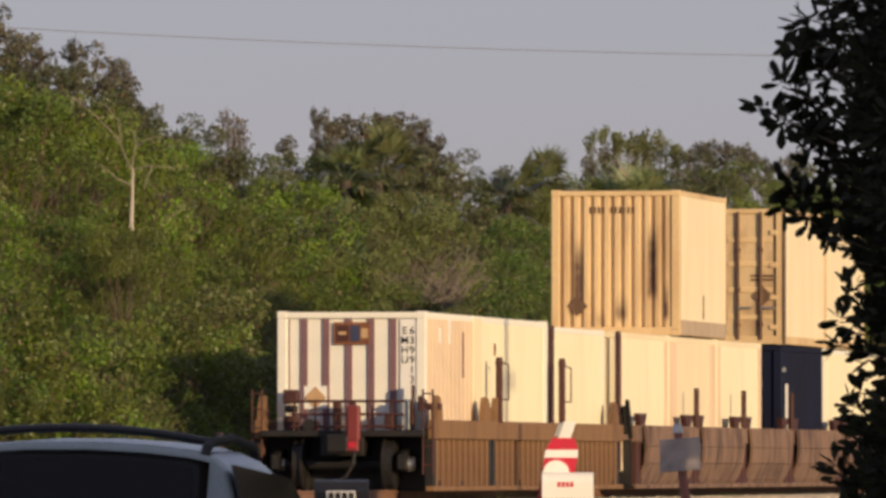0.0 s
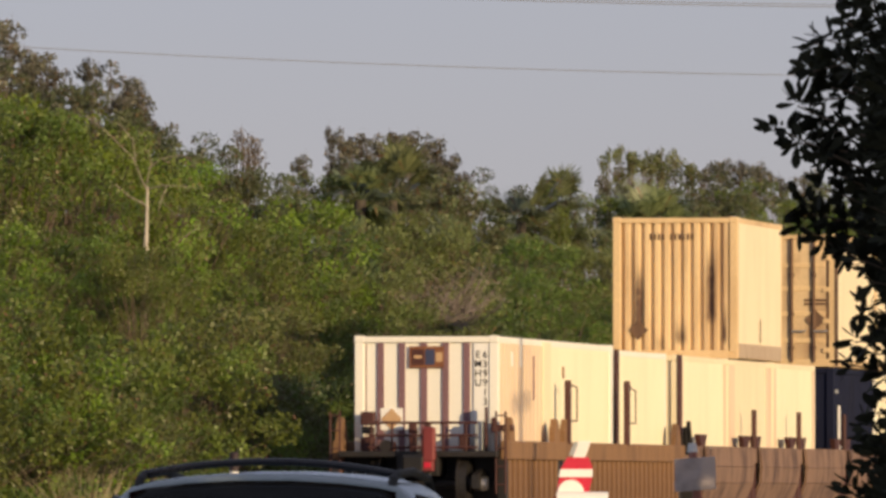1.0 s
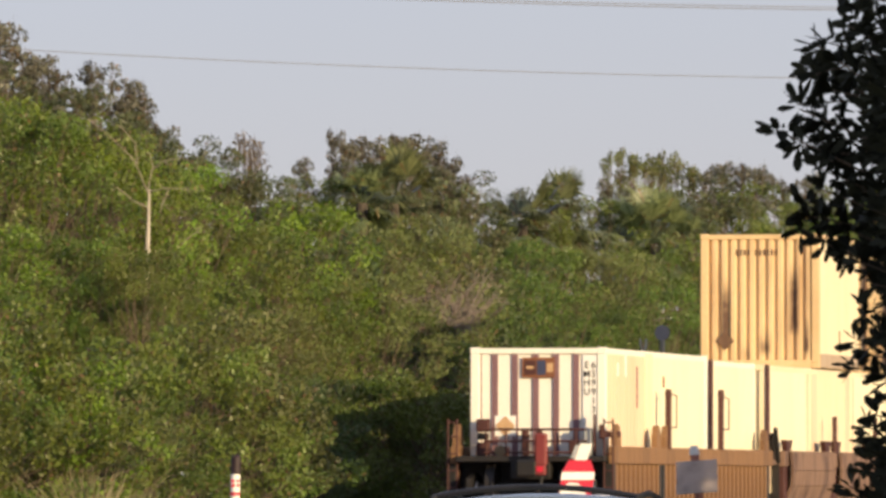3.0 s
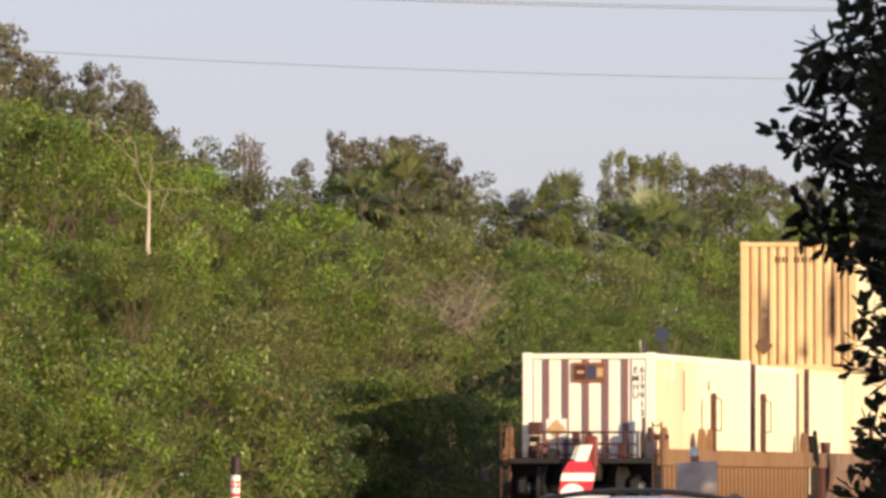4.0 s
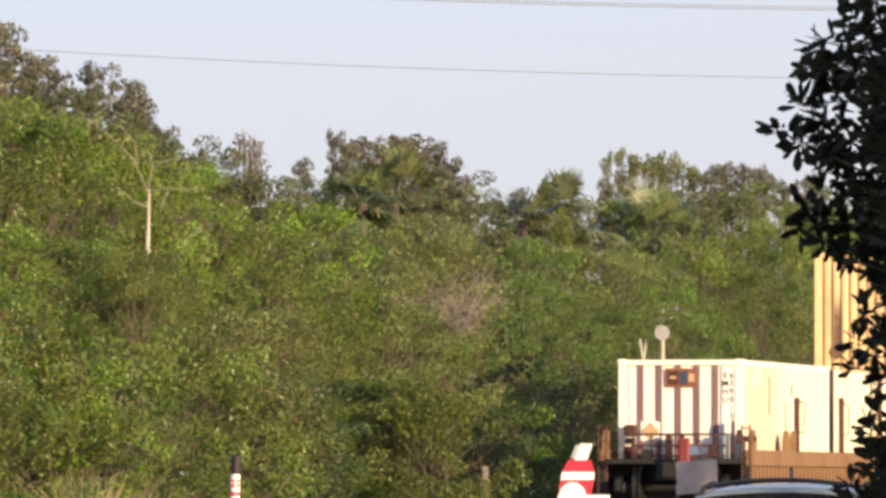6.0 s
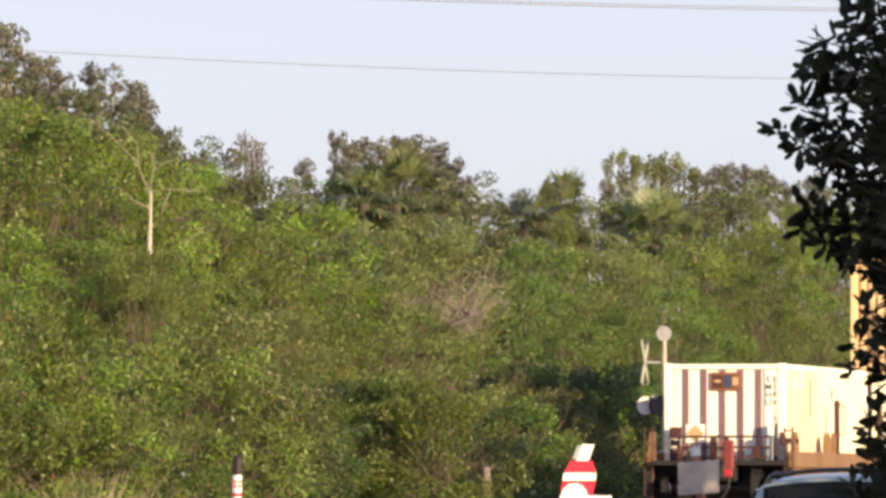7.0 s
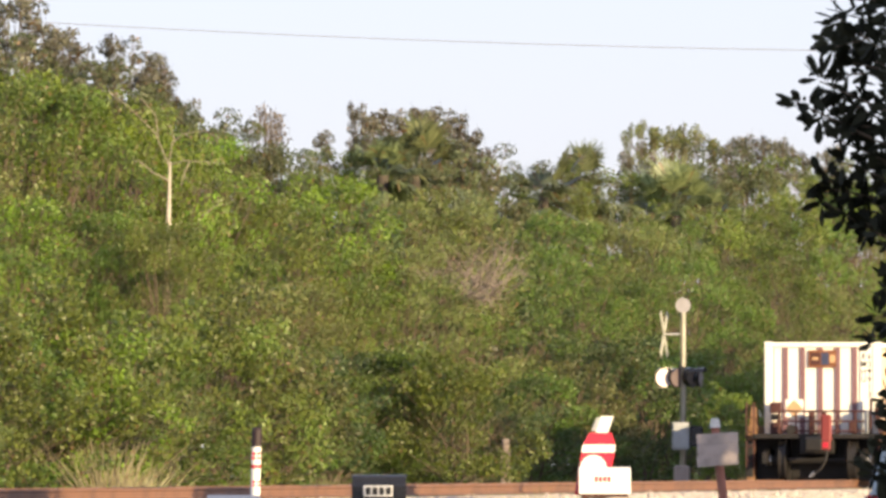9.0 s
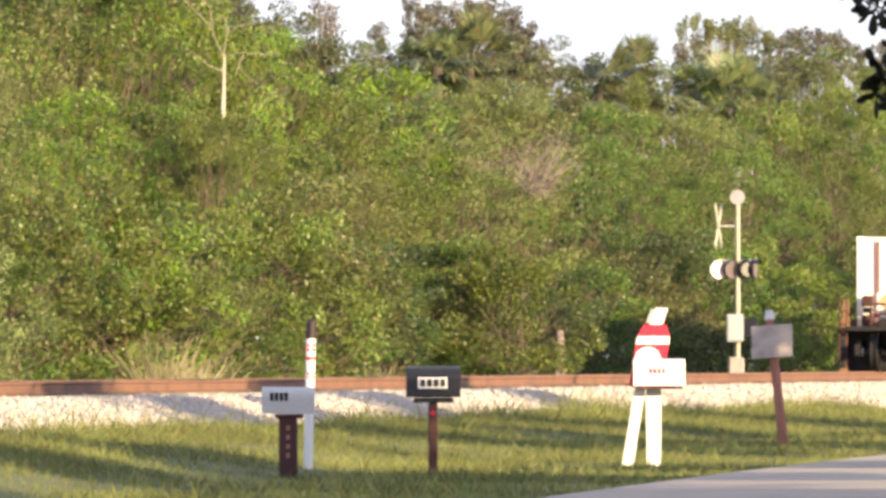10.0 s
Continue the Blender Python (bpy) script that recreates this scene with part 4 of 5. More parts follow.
    x0, x1 = -w / 2 + 0.16, w / 2 - 0.16
    for i in range(n):
        st = (x1 - x0) / n
        for f, d in ((0, 0.10), (0.30, 0.10), (0.42, 0.03), (0.86, 0.03), (1.0, 0.10)):
            cur = (bm.verts.new((x0 + st * (i + f), d, 0.17)), bm.verts.new((x0 + st * (i + f), d, HU - 0.11)))
            if prev:
                bm.faces.new((prev[0], cur[0], cur[1], prev[1]))
            prev = cur
    part("rear_wall", bm, M["smeared"], t, "corrugated cream end wall streaked with rust")
    diamond("placard_sign", -0.72, 0.56, 0.19, 0.02, M["dark_stain"], t, "dark diamond placard")
    for i, x in enumerate((-0.30, -0.22, -0.14, -0.06, 0.10, 0.18, 0.26, 0.34, 0.42, 0.50)):
        plate("marking", x - 0.195, x - 0.155, 2.30, 2.42, 0.026, M["dark_stain"], t, "", 0.004)
    bm = bmesh.new()
    box(bm, w / 2 - 0.015, w / 2 + 0.012, 0.16, 5.9, 0.02, 0.30, 0.004)
    part("lower_rail", bm, M["dull_tan"], t, "dull grey-tan bottom rail")
    bm = bmesh.new()
    box(bm, w / 2 - 0.01, w / 2 + 0.01, 3.0, 3.06, 0.35, 0.8)
    part("side_mark", bm, M["dark_stain"], t)
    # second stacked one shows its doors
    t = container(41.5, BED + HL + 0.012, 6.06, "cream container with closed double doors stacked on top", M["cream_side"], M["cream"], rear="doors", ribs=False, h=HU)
    for x in (-1, 1):
        xa = 0.01 if x > 0 else -1.06
        bm = bmesh.new()
        box(bm, xa, xa + 1.05, 0.03, 0.07, 0.17, HU - 0.12, 0.01)
        door = part("door", bm, M["smeared_door"], t, "cream door leaf with raised ribs")
        for q in (0.0, 1.0):
            bm = bmesh.new()
            box(bm, xa + q, xa + q + 0.05, 0.018, 0.03, 0.17, HU - 0.12)
            part("door_seal", bm, M["dark_stain"], door, "dark rubber seal along the leaf")
        for zz in (0.35, 0.95, 1.6, 2.25):
            bm = bmesh.new()
            xh = xa + (0.93 if x > 0 else -0.02)
            box(bm, xh, xh + 0.14, -0.01, 0.012, zz - 0.05, zz + 0.05, 0.004)
            part("hinge", bm, M["cream"], door)
        for zz in (0.55, 1.1, 1.62, 2.1):
            bm = bmesh.new()
            box(bm, xa + 0.07, xa + 0.98, 0.012, 0.029, zz - 0.05, zz + 0.05, 0.006)
            part("door_rib", bm, M["cream"], door)
        for q in (0.28, 0.74):
            bm = bmesh.new()
            rod(bm, (xa + q, -0.01, 0.1), (xa + q, -0.01, HU - 0.08), 0.034, None, 8)
            for zz in (0.4, 1.1, 1.9):
                box(bm, xa + q - 0.05, xa + q + 0.05, -0.015, 0.03, zz - 0.04, zz + 0.04)
            part("lock_rod", bm, M["dark_stain"], door, "rusty locking rod")
            bm = bmesh.new()
            box(bm, xa + q, xa + q + 0.3, -0.045, -0.02, 0.72, 0.76)
            part("door_handle", bm, M["steel"], door)
    bm = bmesh.new()
    box(bm, w / 2 - 0.03, w / 2 + 0.012, -0.015, 0.22, 0.02, HU, 0.004)
    part("corner_trim", bm, M["dark_stain"], t, "dark strip along the corner")
    diamond("placard_sign", 0.78, 0.98, 0.21, 0.005, M["dark_stain"], t, "dark diamond placard")
    for zz in (1.30, 1.38):
        plate("marking", 0.55, 1.0, zz - 0.025, zz + 0.025, 0.02, M["dark_stain"], t, "", 0.006)
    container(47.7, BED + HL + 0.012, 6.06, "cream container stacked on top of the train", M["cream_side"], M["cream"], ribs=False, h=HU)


def wheelset(parent, y, name="wheelset"):
    for x in (-0.75, 0.75):
        bm = bmesh.new()
        rod(bm, (x - 0.065, y, 0.42), (x + 0.065, y, 0.42), 0.42, 0.42, 28)
        sg = -1 if x > 0 else 1
        rod(bm, (x + sg * 0.065, y, 0.42), (x + sg * 0.10, y, 0.42), 0.46, 0.46, 28)
        rod(bm, (x - 0.10, y, 0.42), (x + 0.10, y, 0.42), 0.16, 0.16, 16)
        part("wheel", bm, M["black"], parent, "steel railway wheel")
    bm = bmesh.new()
    rod(bm, (-1.05, y, 0.42), (1.05, y, 0.42), 0.085, None, 12)
    part("axle", bm, M["black"], parent)
    for x in (-1.06, 1.06):
        bm = bmesh.new()
        rod(bm, (x - 0.06, y, 0.42), (x + 0.06, y, 0.42), 0.13, 0.11, 14)
        part("axle_cap", bm, M["steel"], parent, "bright worn axle end")


def rib_mesh():
    bm = bmesh.new()
    box(bm, -0.03, 0.03, -0.085, 0.085, -0.38, 0.38, 0.01)
    me = bpy.data.meshes.new("rib")
    bm.to_mesh(me)
    bm.free()
    me.materials.append(M["rust"])
    return me


RIB = [rib_mesh()]


def well_car(s0, length, style, label, panels, plat=0.75, start=0.75):
    """A well wagon: end platforms on trucks, side sills with ribbed or bulged panels, guides."""
    c = train_thing("well_wagon", s0, 0, label, "rail wagon", "wagons of the train")
    mat = M["rust"] if style == "ribbed" else M["weathered"]
    W = 1.42
    for x in (-1, 1):
        bm = bmesh.new()
        box(bm, x * W - 0.07, x * W + 0.07, start, length - 0.6, 0.82, 1.13, 0.015)
        part("side_sill", bm, mat, c, "heavy top sill")
        bm = bmesh.new()
        box(bm, x * W - 0.10, x * W + 0.06, start, length - 0.6, -0.02, 0.06, 0.01)
        part("bottom_sill", bm, mat, c)
        for y0, y1 in panels:
            y0, y1 = y0 - s0, y1 - s0
            bm = bmesh.new()
            if style == "ribbed":
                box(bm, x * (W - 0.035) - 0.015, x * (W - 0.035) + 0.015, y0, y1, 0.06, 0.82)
                part("panel_plate", bm, M["rib_shadow"], c, "rusty plate behind the ribs, painted darker as their shade")
                n = int((y1 - y0) / 0.52)
                for i in range(n):
                    rib = new("rib", RIB[0])
                    rib.parent, rib.location = c, (x * W, y0 + (i + 0.5) * (y1 - y0) / n, 0.44)
            else:                          # bulged plate: leans out at the top, in at the foot
                pr = [(0.10, 1.12), (0.13, 0.75), (0.10, 0.45), (-0.02, 0.15), (-0.10, 0.0)]
                for (d0, z0), (d1, z1) in zip(pr, pr[1:]):
                    v = [bm.verts.new((x * (W + d), y, z)) for d, y, z in ((d0, y0 + 0.1, z0), (d0, y1 - 0.1, z0), (d1, y1 - 0.1 - 0.12 * (1 - z1), z1), (d1, y0 + 0.1 + 0.12 * (1 - z1), z1))]
                    bm.faces.new(v)
                bmesh.ops.remove_doubles(bm, verts=bm.verts, dist=0.001)
                r = bmesh.ops.solidify(bm, geom=bm.faces[:], thickness=0.05)
                part("side_panel", bm, mat, c, "weathered bulged side plate")
            for yy in (y0, y1):
                bm = bmesh.new()
                box(bm, x * W - 0.12, x * W + (0.04 if style != "ribbed" else 0.03), yy - (0.10 if style == 'ribbed' else 0.3), yy + (0.10 if style == 'ribbed' else 0.3), 0.0, 1.0, 0.01)
                part("side_post", bm, M["dark_red"] if style != "ribbed" else M["black"], c, "dark upright between panels")
            for yy in (y0 + 0.35, y1 - 0.35):
                bm = bmesh.new()
                if style == "ribbed":
                    pts = [(-0.32, 0), (0.32, 0), (0.32, 0.14), (0.1, 0.36), (-0.1, 0.40), (-0.32, 0.20)]
                else:
                    pts = [(-0.30, 0), (0.30, 0), (0.55, 0.22), (-0.50, 0.22)]
                outline(bm, [(a * 0.9, b) for a, b in pts], 0.10, Matrix.Translation((x * W + (0.05 if x > 0 else 0.05), yy, 1.125)) @ pose(0, 0, 0, 0, 0, 90))
                part("container_guide", bm, mat if style == "ribbed" else M["dark_red"], c, "stub guide on the sill")
    bm = bmesh.new()
    box(bm, -W, W, plat, length - 0.6, -0.02, 0.05)
    for i in range(int(length / 2)):
        box(bm, -W, W, plat + 0.1 + i * 2, plat + 0.4 + i * 2, 0.05, 0.155)
    part("well_floor", bm, M["black"], c)
    # black sheet added to paint the deep shade below the deck
    bm = bmesh.new()
    box(bm, -1.38, 1.38, plat - 0.06, plat - 0.01, 0.05, 0.86)
    part("well_bulkhead", bm, M["black"], c, "dark plate added for the shade under the platform")
    # end platforms over the trucks
    for y0, y1 in ((-0.1, plat), (length - 0.6, length + 0.2)):
        bm = bmesh.new()
        box(bm, -1.34, 1.34, y0, y1, 0.86, 0.96, 0.01)
        box(bm, -0.35, 0.35, y0, y1, 0.55, 0.86, 0.01)
        part("end_platform", bm, M["black"] if style == "ribbed" else mat, c, "dark end platform")
    wheelset(c, 0.30)
    for x in (-1.03, 1.03):
        bm = bmesh.new()
        pts = [(-0.75, 0.34), (-0.35, 0.30), (0.1, 0.30), (0.30, 0.40), (0.30, 0.60), (-0.2, 0.66), (-0.75, 0.56)]
        outline(bm, [(a + 0.55, b) for a, b in pts], 0.10, Matrix.Translation((x, 0, 0)) @ pose(0, 0, 0, 0, 0, 90))
        part("truck_frame", bm, M["black"], c)
    return c


def build_wagons():
    c = well_car(-0.75, 20.35, "ribbed", "rusty brown well wagon with ribbed sides and end railing", ((-0.45, 4.9), (5.3, 18.6)), start=0.18)
    # railing, ladders and boxes of the rear platform
    bm = bmesh.new()
    for z in (1.43, 1.22, 1.02):
        rod(bm, (-0.85, 0.0, z), (1.0, 0.0, z), 0.022, None, 8)
    for x in (-0.80, -0.45, 0.42, 0.8):
        rod(bm, (x, 0.0, 0.96), (x, 0.0, 1.43), 0.018, None, 8)
    part("railing", bm, M["dark_red"], c, "thin rusty end railing")
    for x in (-1.42, 1.38):
        bm = bmesh.new()
        for q in (-0.08, 0.08):
            rod(bm, (x + q, 0.05, 0.25), (x + q, 0.05, 1.62), 0.018, None, 8)
        for z in (0.4, 0.7, 1.0, 1.3, 1.55):
            rod(bm, (x - 0.08, 0.05, z), (x + 0.08, 0.05, z), 0.014, None, 6)
        part("ladder", bm, M["dark_red"], c, "corner ladder")
    for x0, x1, z0, z1, mt in ((-1.06, -0.83, 1.39, 1.62, "dark_red"), (-1.04, -0.85, 1.25, 1.37, "black"), (-1.06, -0.83, 0.96, 1.20, "dark_red"), (-1.50, -1.38, 1.10, 1.24, "rust"),
                               (-0.245, -0.13, 0.96, 1.43, "dark_red"), (0.03, 0.11, 0.96, 1.43, "dark_red"), (0.60, 0.75, 0.98, 1.24, "dark_red"), (0.87, 1.01, 0.96, 1.46, "grey_box"),
                               (1.04, 1.07, 0.96, 1.70, "dark_red"), (1.145, 1.23, 1.27, 1.52, "dark_red"), (1.24, 1.52, 1.30, 1.40, "dark_red"), (-0.62, -0.48, 0.96, 1.12, "dark_red")):
        bm = bmesh.new()
        box(bm, x0, x1, 0.42, 0.62, z0, z1, 0.02)
        part("equipment_box", bm, M[mt], c)
    bm = bmesh.new()
    rod(bm, (-0.55, -0.02, 1.05), (-0.55, -0.06, 1.05), 0.10, None, 20)
    part("hand_wheel", bm, M["black"], c)
    bm = bmesh.new()
    box(bm, -0.16, 0.16, -0.35, 0.3, 0.62, 0.86, 0.03)
    box(bm, -0.2, 0.2, -0.55, -0.32, 0.58, 0.90, 0.05)
    part("coupler", bm, M["black"], c, "knuckle coupler")
    bm = bmesh.new()
    box(bm, 0.15, 0.36, -0.53, -0.35, 0.78, 1.36, 0.03)
    box(bm, 0.15, 0.34, -0.54, -0.37, 0.62, 0.80, 0.02)
    eot = part("end_marker", bm, M["red_unit"], c, "red-orange end-of-train marker box")
    plate("marker_plate", 0.19, 0.30, 0.68, 0.77, -0.54, M["red"], eot, "red reflector")
    bm = bmesh.new()
    pts = [(0.27, -0.45, 0.62), (0.25, -0.5, 0.40), (0.14, -0.5, 0.22), (0.0, -0.5, 0.13)]
    for a, b in zip(pts, pts[1:]):
        rod(bm, a, b, 0.028, None, 8)
    part("air_hose", bm, M["black"], c)
    bm = bmesh.new()
    rod(bm, (0.01, -0.5, 0.14), (-0.09, -0.51, 0.06), 0.045, 0.03, 10)
    part("hose_coupling", bm, M["steel"], c, "bright metal hose coupling")
    # tall pipes with handholds beside the sill
    for yy, top in ((6.42, 2.2), (12.95, 2.25)):
        bm = bmesh.new()
        box(bm, 1.42, 1.52, yy - 0.08, yy + 0.08, 1.1, top - 0.1, 0.02)
        rod(bm, (1.47, yy, top - 0.12), (1.47, yy, top), 0.07, 0.05, 8)
        part("standpipe", bm, M["dark_red"], c, "rusty upright beside the container")
        bm = bmesh.new()
        for a, b in (((1.5, yy + 0.1, 1.5), (1.56, yy + 0.42, 1.5)), ((1.56, yy + 0.42, 1.5), (1.56, yy + 0.42, 2.08)), ((1.56, yy + 0.42, 2.08), (1.5, yy + 0.1, 2.12))):
            rod(bm, a, b, 0.013, None, 6)
        part("handhold", bm, M["dark_red"], c)
    well_car(19.9, 36.0, "bulged", "weathered grey-brown well wagon with bulged side plates", ((21.0, 27.3), (28.1, 33.6), (34.4, 40.2), (41.0, 47.8), (48.5, 55.0)))
    last = MOVERS[-1][0]
    for yy in (27.75, 33.95, 40.6):
        bm = bmesh.new()
        rod(bm, (1.5, yy - 19.9, 1.1), (1.5, yy - 19.9, 1.85), 0.05, None, 8)
        part("standpipe", bm, M["dark_red"], last, "rusty upright beside the container")
    # hoses and valves between the two wagons
    bm = bmesh.new()
    for k in range(7):
        rod(bm, (0.9 + 0.08 * k, 0.3 + 0.05 * k, 0.9), (0.95 + 0.07 * k, 0.25, 1.35 + 0.11 * (k % 4)), 0.045, None, 8)
    part("end_fittings", bm, M["black"], last, "dark pipes and valves at the wagon end")


build_containers()
build_wagons()

# ---- beside the track ----


def build_signal():
    x, y = row_place(-3.2, 0.02114)
    sg = thing("crossing_signal", Matrix.Translation((x, y, FOOT - 0.02)), "railway crossing signal on a pale mast with hooded lamps", "signal")
    r0 = RAIL_Z - FOOT
    bm = bmesh.new()
    rod(bm, (0, 0, 0), (0, 0, 4.25), 0.070, 0.060, 16)
    part("mast", bm, M["mast_metal"], sg, "pale round metal mast")
    bm = bmesh.new()
    rod(bm, (0, -0.06, 4.33), (0, 0.10, 4.33), 0.16, 0.14, 24)
    rod(bm, (0, 0.10, 4.33), (0, 0.16, 4.33), 0.05, None, 12)
    part("bell", bm, M["bell_grey"], sg, "round grey bell")
    cb = Matrix.Translation((-0.40, 0, 3.72)) @ pose(0, 0, 0, 0, 0, 77)
    for a in (38, -38):
        bm = bmesh.new()
        m = cb @ pose(0, 0, 0, 0, a, 0)
        bmesh.ops.create_cube(bm, size=1, matrix=m @ Matrix.Diagonal((0.15, 0.02, 1.15, 1)))
        part("crossbuck_blade", bm, M["unlit_white"], sg, "white crossbuck board, painted dull as if unlit")
    bm = bmesh.new()
    rod(bm, (-0.40, 0, 3.72), (0, 0, 3.72), 0.02, None, 8)
    rod(bm, (-0.40, 0, 2.98), (0.42, 0, 2.98), 0.03, None, 8)
    for q in (-0.38, 0.38):
        rod(bm, (q, 0, 2.75), (q, 0, 2.98), 0.02, None, 8)
    part("crossarm", bm, M["aluminium"], sg)
    for q, turn in ((-0.40, 20), (0.36, 75), (-0.13, 40), (0.17, 200)):
        m = Matrix.Translation((q, -0.05, 2.80)) @ pose(0, 0, 0, 0, 0, turn)
        bm = bmesh.new()
        bmesh.ops.create_cone(bm, cap_ends=True, segments=24, radius1=0.15, radius2=0.21, depth=0.12, matrix=m @ pose(0, 0.07, 0, 90, 0, 0))
        lamp = part("lamp_housing", bm, M["glossy_black"], sg, "round flashing-light housing")
        bm = bmesh.new()
        bmesh.ops.create_cone(bm, cap_ends=True, segments=24, radius1=0.19, radius2=0.19, depth=0.02, matrix=m @ pose(0, -0.015, 0, 90, 0, 0))
        # left lens gets the painted glare, the others stay dull
        part("lens", bm, M["glare_lens"] if q < -0.3 else M["dull_lens"], lamp, "round lens painted pale for its glare" if q < -0.3 else "dull round lens")
        bm = bmesh.new()
        n = 12
        for i in range(n):
            a0, a1 = math.pi * (0.2 + 0.6 * i / n), math.pi * (0.2 + 0.6 * (i + 1) / n)
            for side in (1,):
                v = [bm.verts.new(m @ Vector((math.cos(a) * rr, yy, math.sin(a) * rr))) for a, rr, yy in ((a0, 0.21, 0.05), (a1, 0.21, 0.05), (a1, 0.22, -0.11), (a0, 0.22, -0.11))]
                bm.faces.new(v)
        bmesh.ops.remove_doubles(bm, verts=bm.verts, dist=0.001)
        bmesh.ops.solidify(bm, geom=bm.faces[:], thickness=0.006)
        part("hood", bm, M["glossy_black"], lamp)
    bm = bmesh.new()
    box(bm, -0.24, 0.12, -0.32, -0.08, 1.28, 1.86, 0.02)
    cab = part("control_box", bm, M["grey_box"], sg, "grey control box on the mast")
    bm = bmesh.new()
    box(bm, -0.21, 0.09, -0.335, -0.32, 1.32, 1.82, 0.008)
    part("box_door", bm, M["grey_box"], cab)
    bm = bmesh.new()
    box(bm, 0.13, 0.42, -0.26, -0.02, 1.35, 1.78, 0.03)
    part("gate_mechanism", bm, M["glossy_black"], sg, "dark mechanism box")
    bm = bmesh.new()
    box(bm, -0.2, 0.14, -0.2, 0.2, 0.0, 0.95, 0.04)
    part("base", bm, M["grey_wood"], sg, "grey mast base")


def build_posts():
    # weathered board on a leaning reddish post
    y = 136.0
    x = (1255 - 784) / 18500 * y
    zg = ground_z(x, y)
    g = thing("wooden_sign", Matrix.Translation((x, y, zg - 0.05)), "weathered grey board on a leaning reddish post", "sign")
    bm = bmesh.new()
    rod(bm, (0.02, 0, 0), (-0.17, 0, 1.72), 0.065, 0.055, 10)
    part("post", bm, M["pink_wood"], g, "leaning reddish wooden post")
    top = 1.72
    for i, (dz, wa, wb) in enumerate(((0.0, -0.29, 0.25), (0.1425, -0.285, 0.25), (0.285, -0.29, 0.245))):
        bm = bmesh.new()
        box(bm, wa - 0.12, wb - 0.12, -0.10, -0.065, 1.20 + dz, 1.342 + dz, 0.006, pose(0, 0, 0, 0, -4, 0))
        part("board", bm, M["board_grey"], g, "weathered grey plank")
    bm = bmesh.new()
    rod(bm, (-0.17, 0, top - 0.02), (-0.175, 0, top + 0.10), 0.07, 0.05, 12)
    part("cap", bm, M["aluminium"], g, "pale cap on the post")
    # grey stake behind the track
    x, y = row_place(-3.6, (861 - 784) / 18500)
    st = thing("wooden_stake", Matrix.Translation((x, y, FOOT - 0.05)), "short weathered grey stake beyond the rails", "post")
    bm = bmesh.new()
    box(bm, -0.10, 0.10, -0.08, 0.08, 0, 1.28, 0.02)
    box(bm, -0.07, 0.07, -0.06, 0.06, 1.28, 1.50, 0.03)
    part("stake", bm, M["dry_twig"], st)


def mailbox_body(parent, L, H, W, z, mat, label):
    bm = bmesh.new()
    n = 10
    pts = [(-W / 2, 0), (W / 2, 0), (W / 2, H - W / 2)] + [(W / 2 * math.cos(a), H - W / 2 + W / 2 * math.sin(a)) for a in [math.pi * i / n for i in range(1, n)]] + [(-W / 2, H - W / 2)]
    outline(bm, pts, L, Matrix.Translation((L / 2, 0, z)) @ pose(0, 0, 0, 0, 0, 90))
    return part("box", bm, mat, parent, label)


